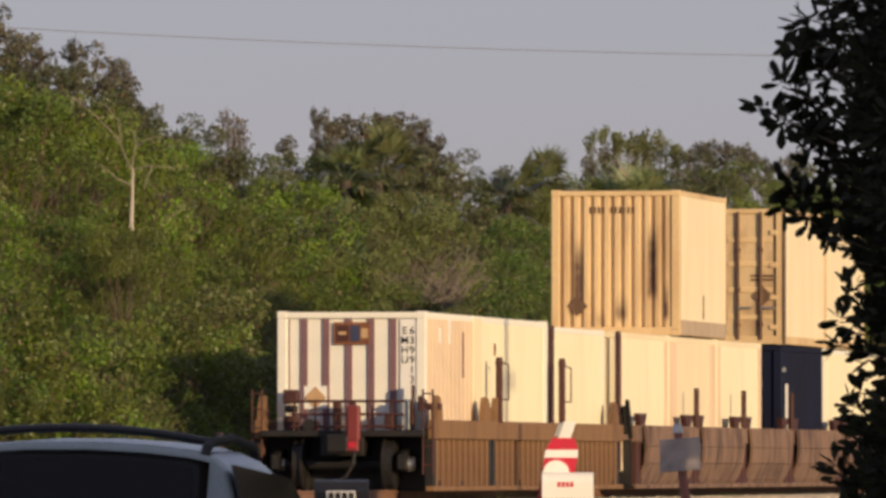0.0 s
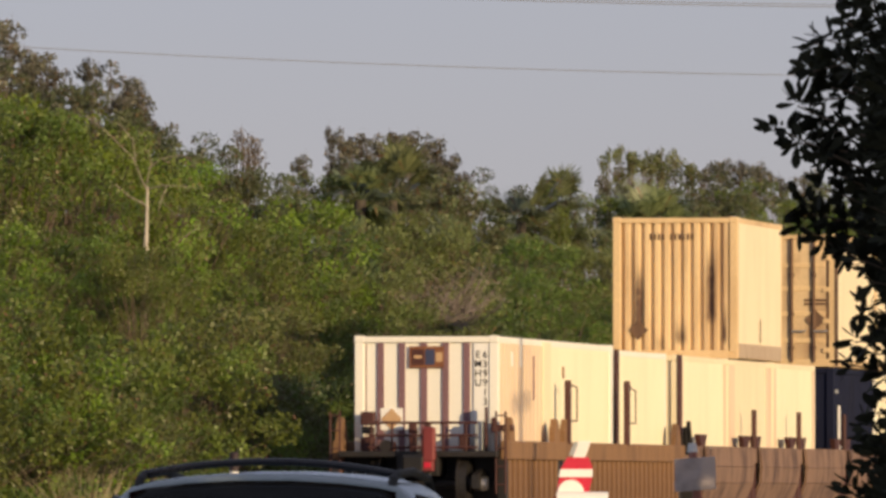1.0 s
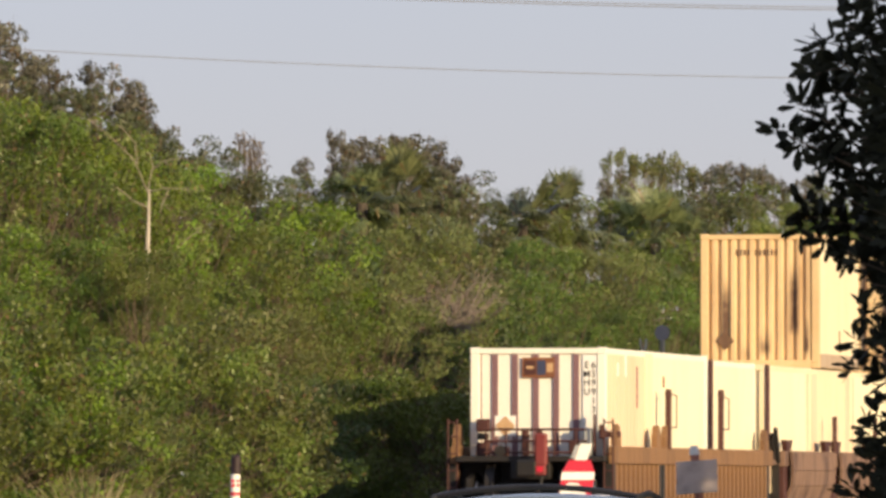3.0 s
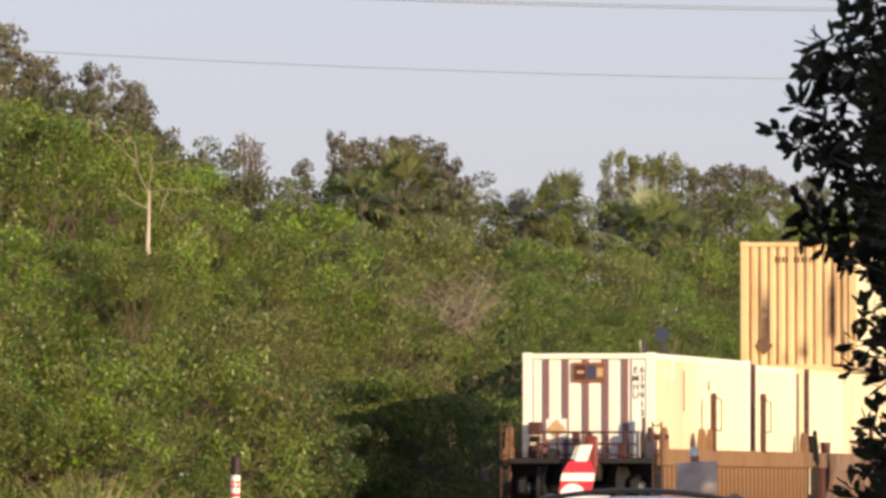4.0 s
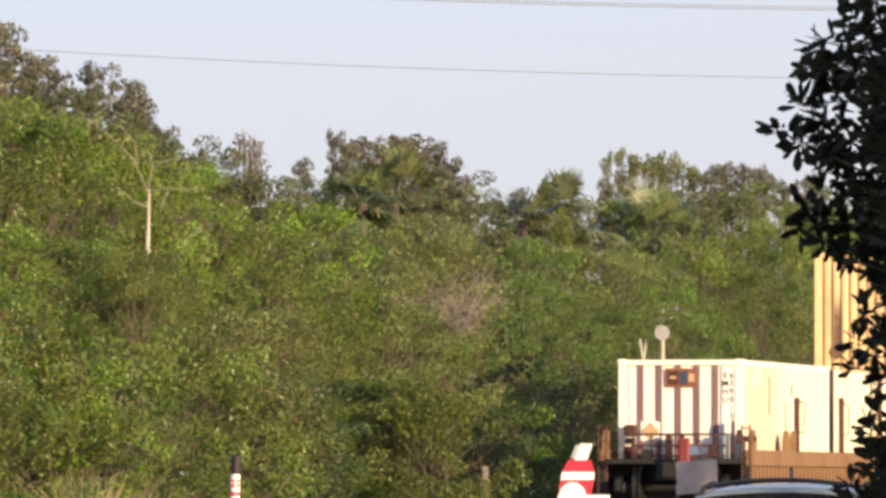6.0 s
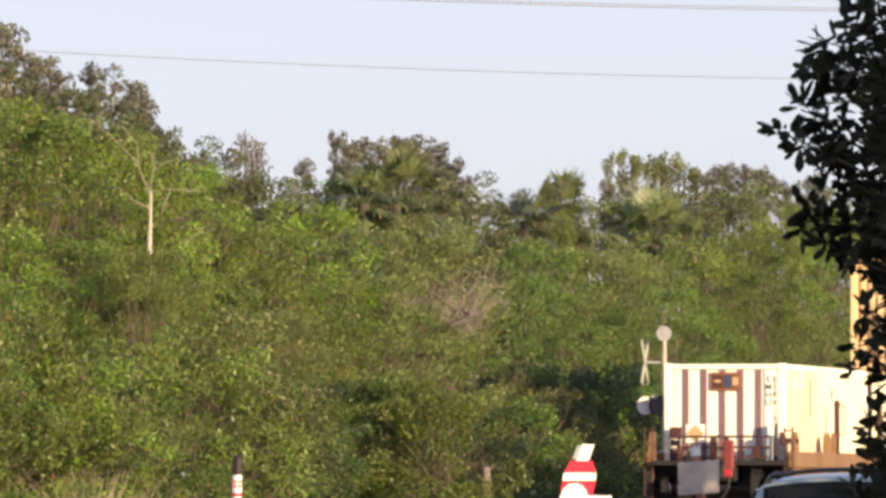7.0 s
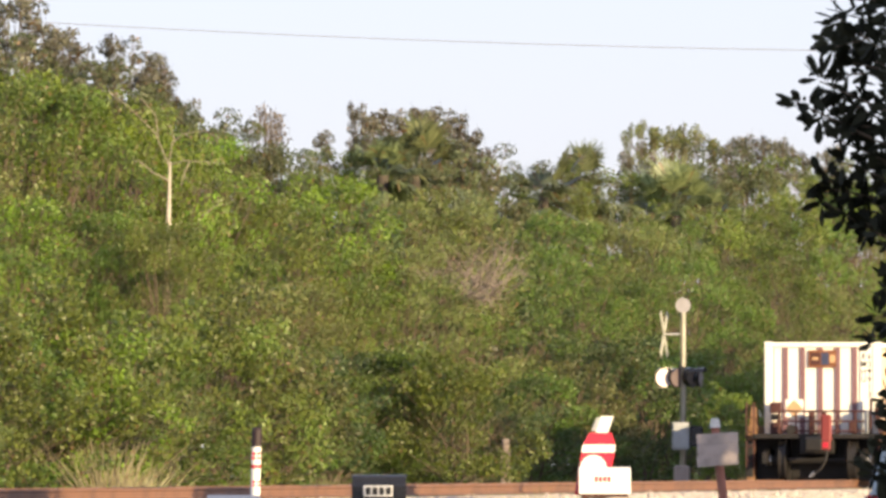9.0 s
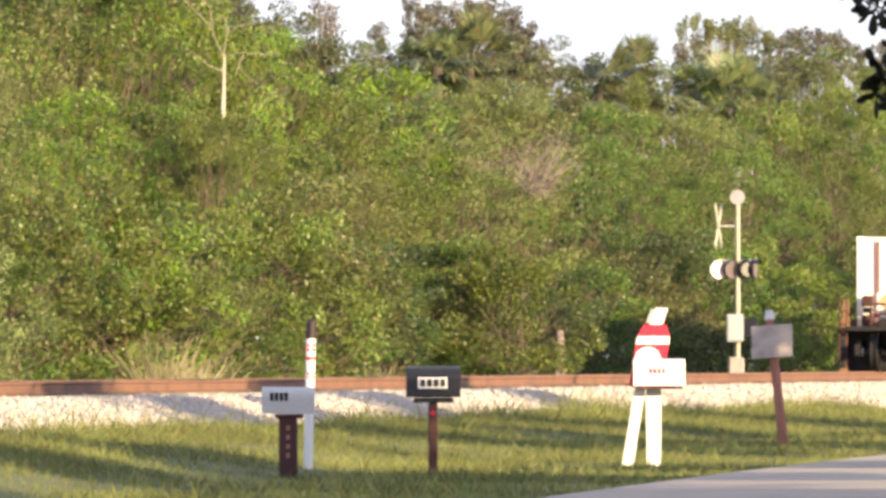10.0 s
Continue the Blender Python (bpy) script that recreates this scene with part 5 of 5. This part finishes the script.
def build_mailboxes():
    # white box on a dark red timber post
    y = 113.0
    x = (380 - 784) / 18500 * y
    zg = ground_z(x, y)
    a = thing("mailbox", Matrix.Translation((x, y, zg - 0.03)), "white mailbox on a dark red timber post", "mailbox", "roadside mailboxes")
    zb = CAM_Z - (973 - 868.7) / 18500 * y - zg + 0.03
    b = mailbox_body(a, 0.57, 0.29, 0.24, zb, M["grey_box"], "white box greyed as if in shade")
    b.data.materials[0] = M["shaded_white"]
    for q in range(4):
        bm = bmesh.new()
        box(bm, -0.195 + 0.052 * q, -0.157 + 0.052 * q, -0.124, -0.12, zb + 0.14, zb + 0.23)
        part("number_bar", bm, M["black"], b, "dark bar in place of a digit")
    bm = bmesh.new()
    box(bm, -0.10, 0.10, -0.09, 0.09, 0, zb - 0.03, 0.012)
    part("post", bm, M["dark_red"], a, "dark red timber post")
    bm = bmesh.new()
    box(bm, -0.14, 0.16, -0.11, 0.11, zb - 0.05, zb - 0.003, 0.01)
    part("bracket", bm, M["dark_red"], a)
    for q in range(4):
        bm = bmesh.new()
        box(bm, -0.02, 0.02, -0.096, -0.09, 0.25 + 0.1 * q, 0.30 + 0.1 * q)
        part("post_mark", bm, M["pink_wood"], a)
    # black box on a thin dark post
    y = 115.0
    x = (637 - 784) / 18500 * y
    zg = ground_z(x, y)
    a = thing("mailbox", Matrix.Translation((x, y, zg - 0.03)), "black mailbox with a pale number plate on a thin post", "mailbox", "roadside mailboxes")
    zb = CAM_Z - (944 - 868.7) / 18500 * y - zg + 0.03
    b = mailbox_body(a, 0.60, 0.34, 0.26, zb, M["glossy_black"], "")
    bm = bmesh.new()
    box(bm, -0.17, 0.15, -0.138, -0.131, zb + 0.10, zb + 0.22, 0.003)
    pl = part("number_panel", bm, M["bright_white"], b, "pale plate with dark bars")
    for q in range(4):
        bm = bmesh.new()
        box(bm, -0.145 + 0.074 * q, -0.09 + 0.074 * q, -0.143, -0.138, zb + 0.12, zb + 0.20)
        part("number_bar", bm, M["black"], pl)
    bm = bmesh.new()
    box(bm, -0.22, 0.22, -0.12, 0.12, zb - 0.06, zb - 0.003, 0.01)
    part("bracket", bm, M["glossy_black"], a)
    bm = bmesh.new()
    box(bm, -0.055, 0.045, -0.05, 0.05, 0, zb - 0.06, 0.01)
    post = part("post", bm, M["dark_red"], a, "thin dark post")
    bm = bmesh.new()
    rod(bm, (-0.005, -0.052, zb - 0.17), (-0.005, -0.062, zb - 0.17), 0.03, None, 16)
    part("reflector", bm, M["red"], post, "round red reflector")
    # white and red marker post
    y = 116.5
    x = (420 - 784) / 18500 * y
    zg = ground_z(x, y)
    a = thing("marker_post", Matrix.Translation((x, y, zg - 0.03)), "white plastic marker post with dark cap and red bands", "marker post")
    h = CAM_Z + (868.7 - 805) / 18500 * y - zg + 0.03
    bm = bmesh.new()
    rod(bm, (-0.03, 0, 0), (0.0, 0, h - 0.22), 0.052, 0.052, 16)
    tube = part("tube", bm, M["bright_white"], a)
    bm = bmesh.new()
    rod(bm, (0, 0, h - 0.22), (0.005, 0, h - 0.03), 0.056, 0.056, 16)
    rod(bm, (0.005, 0, h - 0.03), (0.005, 0, h), 0.056, 0.035, 16)
    part("cap", bm, M["black_cap"], a, "dark maroon domed cap")
    for z0, z1, q in ((0.28, 0.31, 1), (0.33, 0.36, 1), (0.42, 0.46, 0), (0.60, 0.62, 1), (0.64, 0.66, 1)):
        bm = bmesh.new()
        if q:
            box(bm, -0.045, -0.01, -0.058, -0.05, h - z1, h - z0)
            box(bm, 0.012, 0.045, -0.058, -0.05, h - z1, h - z0)
        else:
            rod(bm, (-0.006, 0, h - z1), (-0.006, 0, h - z0), 0.0545, None, 16)
        part("red_band", bm, M["red"], tube)
    # red and white yard figure carrying a white mailbox
    y = 122.0
    x = (1030 - 784) / 18500 * y
    zg = ground_z(x, y)
    px = 18500 / y
    Z = lambda v: CAM_Z + (868.7 - v) / px - zg + 0.02
    X = lambda v: (v - 1030) / px
    bm = bmesh.new()

    def block(x0, x1, x2, x3, z0, z1, depth, mi):
        """A tapered block: lower edge x0..x1, upper edge x2..x3."""
        n0 = len(bm.faces)
        lo = [bm.verts.new(v) for v in ((x0, -depth, z0), (x1, -depth, z0), (x1, depth, z0), (x0, depth, z0))]
        hi = [bm.verts.new(v) for v in ((x2, -depth * 0.9, z1), (x3, -depth * 0.9, z1), (x3, depth * 0.9, z1), (x2, depth * 0.9, z1))]
        fs = [bm.faces.new(lo[::-1]), bm.faces.new(hi)]
        for i in range(4):
            fs.append(bm.faces.new((lo[i], lo[(i + 1) % 4], hi[(i + 1) % 4], hi[i])))
        for f in fs:
            f.material_index = mi
    g0 = 0.0
    block(X(970), X(990), X(994), X(1012), g0, Z(925), 0.07, 1)       # leaning leg
    block(X(1015), X(1039), X(1013), X(1040), g0, Z(925), 0.08, 1)    # upright leg
    block(X(983), X(1040), X(992), X(1050), Z(925), Z(868), 0.15, 0)
    block(X(992), X(1050), X(996), X(1054), Z(868), Z(850), 0.152, 0)
    block(X(995), X(1054), X(998), X(1055), Z(850), Z(836), 0.156, 1)  # white band
    block(X(998), X(1055), X(1010), X(1048), Z(836), Z(815), 0.14, 0)
    block(X(1020), X(1042), X(1030), X(1052), Z(815), Z(786), 0.08, 1)
    block(X(1013), X(1021), X(1022), X(1031), Z(812), Z(788), 0.07, 2)
    r = bmesh.ops.create_cone(bm, cap_ends=True, segments=24, radius1=0.155, radius2=0.155, depth=0.03, matrix=Matrix.Translation((X(1016), -0.155, Z(878))) @ pose(0, 0, 0, 90, 0, 0))
    for f in {f for v in r["verts"] for f in v.link_faces}:
        f.material_index = 1
    bmesh.ops.recalc_face_normals(bm, faces=bm.faces)
    fig = part("yard_figure", bm, [M["red"], M["bright_white"], M["grey_box"]])
    fig.matrix_basis = Matrix.Translation((x, y, zg - 0.02))
    tagged(fig, "red and white painted wooden yard figure on two legs", "figure")
    a = thing("mailbox", Matrix.Translation((x + X(1036), y - 0.28, zg + Z(923) - 0.02)), "white mailbox carried by a red and white figure", "mailbox", "roadside mailboxes")
    b = mailbox_body(a, 0.60, 0.31, 0.24, 0, M["bright_white"], "")
    for q in range(4):
        bm = bmesh.new()
        box(bm, -0.12 + 0.05 * q, -0.085 + 0.05 * q, -0.124, -0.12, 0.14, 0.20)
        part("number_bar", bm, M["red"], b, "faded red bar in place of a digit")
    bm = bmesh.new()
    box(bm, -0.27, 0.27, -0.10, 0.16, -0.04, -0.003)
    part("bracket", bm, M["dark_red"], a)


def build_cables():
    # two utility poles outside the view carry the wires that cross the sky
    yc = 150.0
    for xp in (-26.0, 26.0):
        zg = ground_z(xp, yc)
        p = thing("utility_pole", Matrix.Translation((xp, yc, zg - 0.1)), "wooden utility pole carrying overhead wires", "pole", "utility poles")
        bm = bmesh.new()
        rod(bm, (0, 0, 0), (0, 0, 11.2), 0.16, 0.11, 12)
        part("pole", bm, M["bark"], p)
        bm = bmesh.new()
        box(bm, -0.05, 0.05, -1.1, 1.1, 9.95, 10.07, 0.01)
        part("crossarm", bm, M["bark"], p)

    def wire(z0, z1, sag, dy, r):
        bm = bmesh.new()
        tube(bm, [(-26 + 52 * k / 40, yc + dy, z0 + (z1 - z0) * k / 40 - sag * 4 * k / 40 * (1 - k / 40)) for k in range(41)], r)
        ob = part("overhead_wire", bm, M["cable_grey"])
        tagged(ob, "thin overhead wire across the sky", "wire", "overhead wires")

    wire(9.85, 8.05, 1.3, 0.0, 0.006)
    wire(10.86, 9.09, 1.3, 0.9, 0.007)
    wire(10.73, 9.05, 1.27, -0.9, 0.006)


def build_car():
    c = thing("car", Matrix(), "silver estate car with dark glass and black roof rails", "car")
    W, L, H = 0.93, 4.6, 1.54
    # side outline from the tail (y = 0) to the nose
    lower = [(0.0, 0.35), (0.05, 0.30), (4.45, 0.28), (4.6, 0.45), (4.58, 0.68), (4.3, 0.82), (3.3, 0.96), (0.15, 0.98), (0.02, 0.90)]
    m = Matrix.Translation((W, 0, 0)) @ pose(0, 0, 0, 0, 0, 90)
    bm = bmesh.new()
    outline(bm, lower, 2 * W, m)
    bmesh.ops.bevel(bm, geom=[e for e in bm.edges], offset=0.05, segments=2, affect="EDGES")
    part("body", bm, M["silver"], c)
    # cabin: arched sections from the tail to the foot of the windscreen
    stations = [(0.08, 0.96), (0.16, 1.13), (0.25, 1.31), (0.34, 1.465), (0.37, 1.515), (0.42, 1.543), (0.60, 1.558), (1.4, 1.575), (2.2, 1.54), (2.5, 1.48), (3.0, 1.24), (3.5, 0.97)]
    arch = [(-0.87, 0.0), (-0.84, 0.35), (-0.79, 0.66), (-0.745, 0.82), (-0.69, 0.895), (-0.60, 0.93), (-0.4, 0.97), (-0.15, 0.995)]
    arch = arch + [(-a, b) for a, b in arch[::-1]]

    def cabin(y, a):
        top = np.interp(y, *zip(*stations))
        x, f = arch[a]
        return Vector((x * (1 - 0.02 * (y > 2)), y, 0.92 + (top - 0.92) * f))
    bm = bmesh.new()
    rings = [[bm.verts.new(cabin(y, a)) for a in range(len(arch))] for y, _ in stations]
    for r0, r1 in zip(rings, rings[1:]):
        for a in range(len(arch) - 1):
            bm.faces.new((r0[a], r0[a + 1], r1[a + 1], r1[a])).smooth = True
    bm.faces.new(rings[0][::-1])
    part("roof", bm, M["silver"], c, "silver arched roof and pillars")

    def pane(name, pts, off):
        b = bmesh.new()
        n = (Vector(pts[1]) - Vector(pts[0])).cross(Vector(pts[2]) - Vector(pts[0])).normalized() * off
        lo, hi = [b.verts.new(Vector(p)) for p in pts], [b.verts.new(Vector(p) + n) for p in pts]
        b.faces.new(hi), b.faces.new(lo[::-1])
        for i in range(len(pts)):
            j = (i + 1) % len(pts)
            b.faces.new((lo[i], lo[j], hi[j], hi[i]))
        return part(name, b, M["glass"], c, "dark tinted glass")
    bm = bmesh.new()
    steps = [0.10, 0.16, 0.25, 0.34, 0.366]
    grid = [[bm.verts.new(cabin(y, a) + Vector((0, -0.016, 0.006))) for a in range(4, len(arch) - 4)] for y in steps]
    for r0, r1 in zip(grid, grid[1:]):
        for a in range(len(r0) - 1):
            bm.faces.new((r0[a], r0[a + 1], r1[a + 1], r1[a])).smooth = True
    bmesh.ops.solidify(bm, geom=bm.faces[:], thickness=0.008)
    part("rear_window", bm, M["glass"], c, "dark tinted glass")
    pane("windscreen", [(0.74, 3.44, 0.99), (-0.74, 3.44, 0.99), (-0.62, 2.56, 1.42), (0.62, 2.56, 1.42)], 0.012)
    for x in (-1, 1):
        p = [(x * 0.885, 0.27, 1.0), (x * 0.885, 3.1, 1.0), (x * 0.78, 2.5, 1.39), (x * 0.775, 0.44, 1.44)]
        pane("side_window", p if x > 0 else p[::-1], 0.012)
        b = bmesh.new()
        tube(b, [(x * 0.655, yy, zz) for yy, zz in ((0.44, 1.47), (0.50, 1.515), (0.66, 1.545), (1.4, 1.57), (2.1, 1.54), (2.25, 1.48))], 0.024, 8)
        part("roof_rail", b, M["tyre"], c, "black roof rail")
        b = bmesh.new()
        box(b, x * 0.80 - 0.10, x * 0.80 + 0.10, -0.02, 0.08, 0.62, 0.95, 0.02)
        part("tail_light", b, M["tail_red"], c, "red tail light")
        b = bmesh.new()
        box(b, x * 0.68 - 0.16, x * 0.68 + 0.16, 4.42, 4.58, 0.62, 0.76, 0.03)
        part("headlight", b, M["lens"], c)
        b = bmesh.new()
        box(b, x * 0.98 - 0.09, x * 0.98 + 0.09, 2.95, 3.12, 0.98, 1.12, 0.03)
        part("side_mirror", b, M["silver"], c)
        for yy in (0.85, 3.65):
            b = bmesh.new()
            rod(b, (x * 0.72, yy, 0.33), (x * 0.94, yy, 0.33), 0.33, 0.33, 24)
            wh = part("wheel", b, M["tyre"], c)
            b = bmesh.new()
            rod(b, (x * 0.93, yy, 0.33), (x * 0.95, yy, 0.33), 0.21, 0.19, 16)
            part("rim", b, M["aluminium"], wh)
    b = bmesh.new()
    tube(b, [(0.131 * k, 0.62, 1.612 - 0.15 * (0.131 * k) ** 2) for k in range(-5, 6)], 0.020, 8)
    part("cross_bar", b, M["glossy_black"], c, "black arched roof cross bar")
    b = bmesh.new()
    box(b, -0.10, 0.10, 0.335, 0.36, 1.448, 1.468)
    part("brake_light", b, M["tail_dark"], c, "unlit red high-mounted brake light")
    b = bmesh.new()
    box(b, -0.9, 0.9, -0.06, 0.08, 0.30, 0.50, 0.04)
    part("bumper", b, M["silver"], c)
    return c


build_signal()
build_posts()
build_mailboxes()
build_cables()
CAR = build_car()

# ---- small stuff: stones and grass ----


def build_stones():
    rng = np.random.default_rng(71)
    n = 36000
    a = rng.uniform(-50, 62, n)
    s = 0.95 + 3.35 * rng.random(n)
    z = RAIL_Z - 0.235 - np.maximum(0, s - 2.2) / 2.1 * (RAIL_Z - 0.24 - FOOT + 0.15)
    base = np.array([[1, 0, 0], [-1, 0, 0], [0, 1, 0], [0, -1, 0], [0, 0, 1], [0, 0, -1]], float)
    tri = np.array([[0, 2, 4], [2, 1, 4], [1, 3, 4], [3, 0, 4], [2, 0, 5], [1, 2, 5], [3, 1, 5], [0, 3, 5]])
    c = np.stack([-1.19 + a * SB + s * CB, 169 + a * CB - s * SB, z], 1)
    r = rng.uniform(0.022, 0.05, n)
    off = base[None] * (r[:, None] * rng.uniform(0.6, 1.3, (n, 6)))[..., None] + rng.normal(size=(n, 6, 3)) * r[:, None, None] * 0.3
    v = (c[:, None] + off).reshape(-1, 3)
    f = (tri[None] + (np.arange(n) * 6)[:, None, None]).reshape(-1, 3)
    ob = sheet("ballast_stones", v, f, STONE)
    tagged(ob, "loose pale crushed stones on the ballast slope", "gravel", kind="stuff")


def build_grass():
    rng = np.random.default_rng(72)
    pts = []
    n = 230000
    a = rng.uniform(-80, 14, n)
    s = 4.0 + 14.0 * rng.random(n) ** 1.2
    x, y = -1.19 + a * SB + s * CB, 169 + a * CB - s * SB
    keep = (x < np.interp(y, [98.6, 125, 160], [0.0, 4.2, 10.8])) & (np.abs(x) < y * 0.052)
    x, y, s = x[keep], y[keep], s[keep]
    n = len(x)
    z = np.array([ground_z(p, q) for p, q in zip(x, y)])
    patch = np.array([noise.noise(Vector((p * 0.5, q * 0.3, 3))) for p, q in zip(x, y)])
    h = rng.gamma(3.0, 0.019, n) * (1 + 1.2 * np.clip(patch, -0.5, 1)) * np.where(s < 5.2, 2.2, 1.0)
    b = np.stack([x, y, z - 0.01], 1)
    tip = b + np.stack([rng.normal(size=n) * h * 0.8, rng.normal(size=n) * h * 0.6, h], 1)
    w = np.stack([np.full(n, 0.0075), np.zeros(n), np.zeros(n)], 1) * rng.uniform(0.6, 1.4, n)[:, None]
    ob = quads("grass", np.stack([b - w, b + w, tip + w * 0.15, tip - w * 0.15], 1), M["grass"])
    tagged(ob, "short rough roadside grass, partly dry", "grass", kind="stuff")


STONE = paint("crushed_stone", (0.47, 0.42, 0.38), (0.28, 0.25, 0.22), 0.9, 1.5, 0.6, bump=0.3, fine=30)
build_stones()
build_grass()


def motions():
    for ob, s0, z in MOVERS:
        rows = []
        for t in (0, 0.1, 0.2, 1, 2, 3, 4, 5, 6, 7, 8, 9, 9.8, 9.9, 10):
            rows.append((t, Matrix.Translation(along(s0 + SPEED * t, 0, z)) @ pose(0, 0, 0, 0, 0, T_YAW)))
        walk(ob, rows)
    rows = []
    for t in (0, 0.1, 0.2, 1, 2, 3, 4, 5, 6, 7, 8, 9, 9.8, 9.9, 10):
        y = 46.6 + 6.6 * t
        rise = (road_z(y + 4) - road_z(y + 0.8)) / 3.2
        rows.append((t, Matrix.Translation((-0.97 + 0.1125 * (y - 53), y, road_z(y + 0.8) + 0.04 - 0.8 * rise)) @ pose(0, 0, 0, math.degrees(rise), 0, -6.4)))
    walk(CAR, rows)


motions()
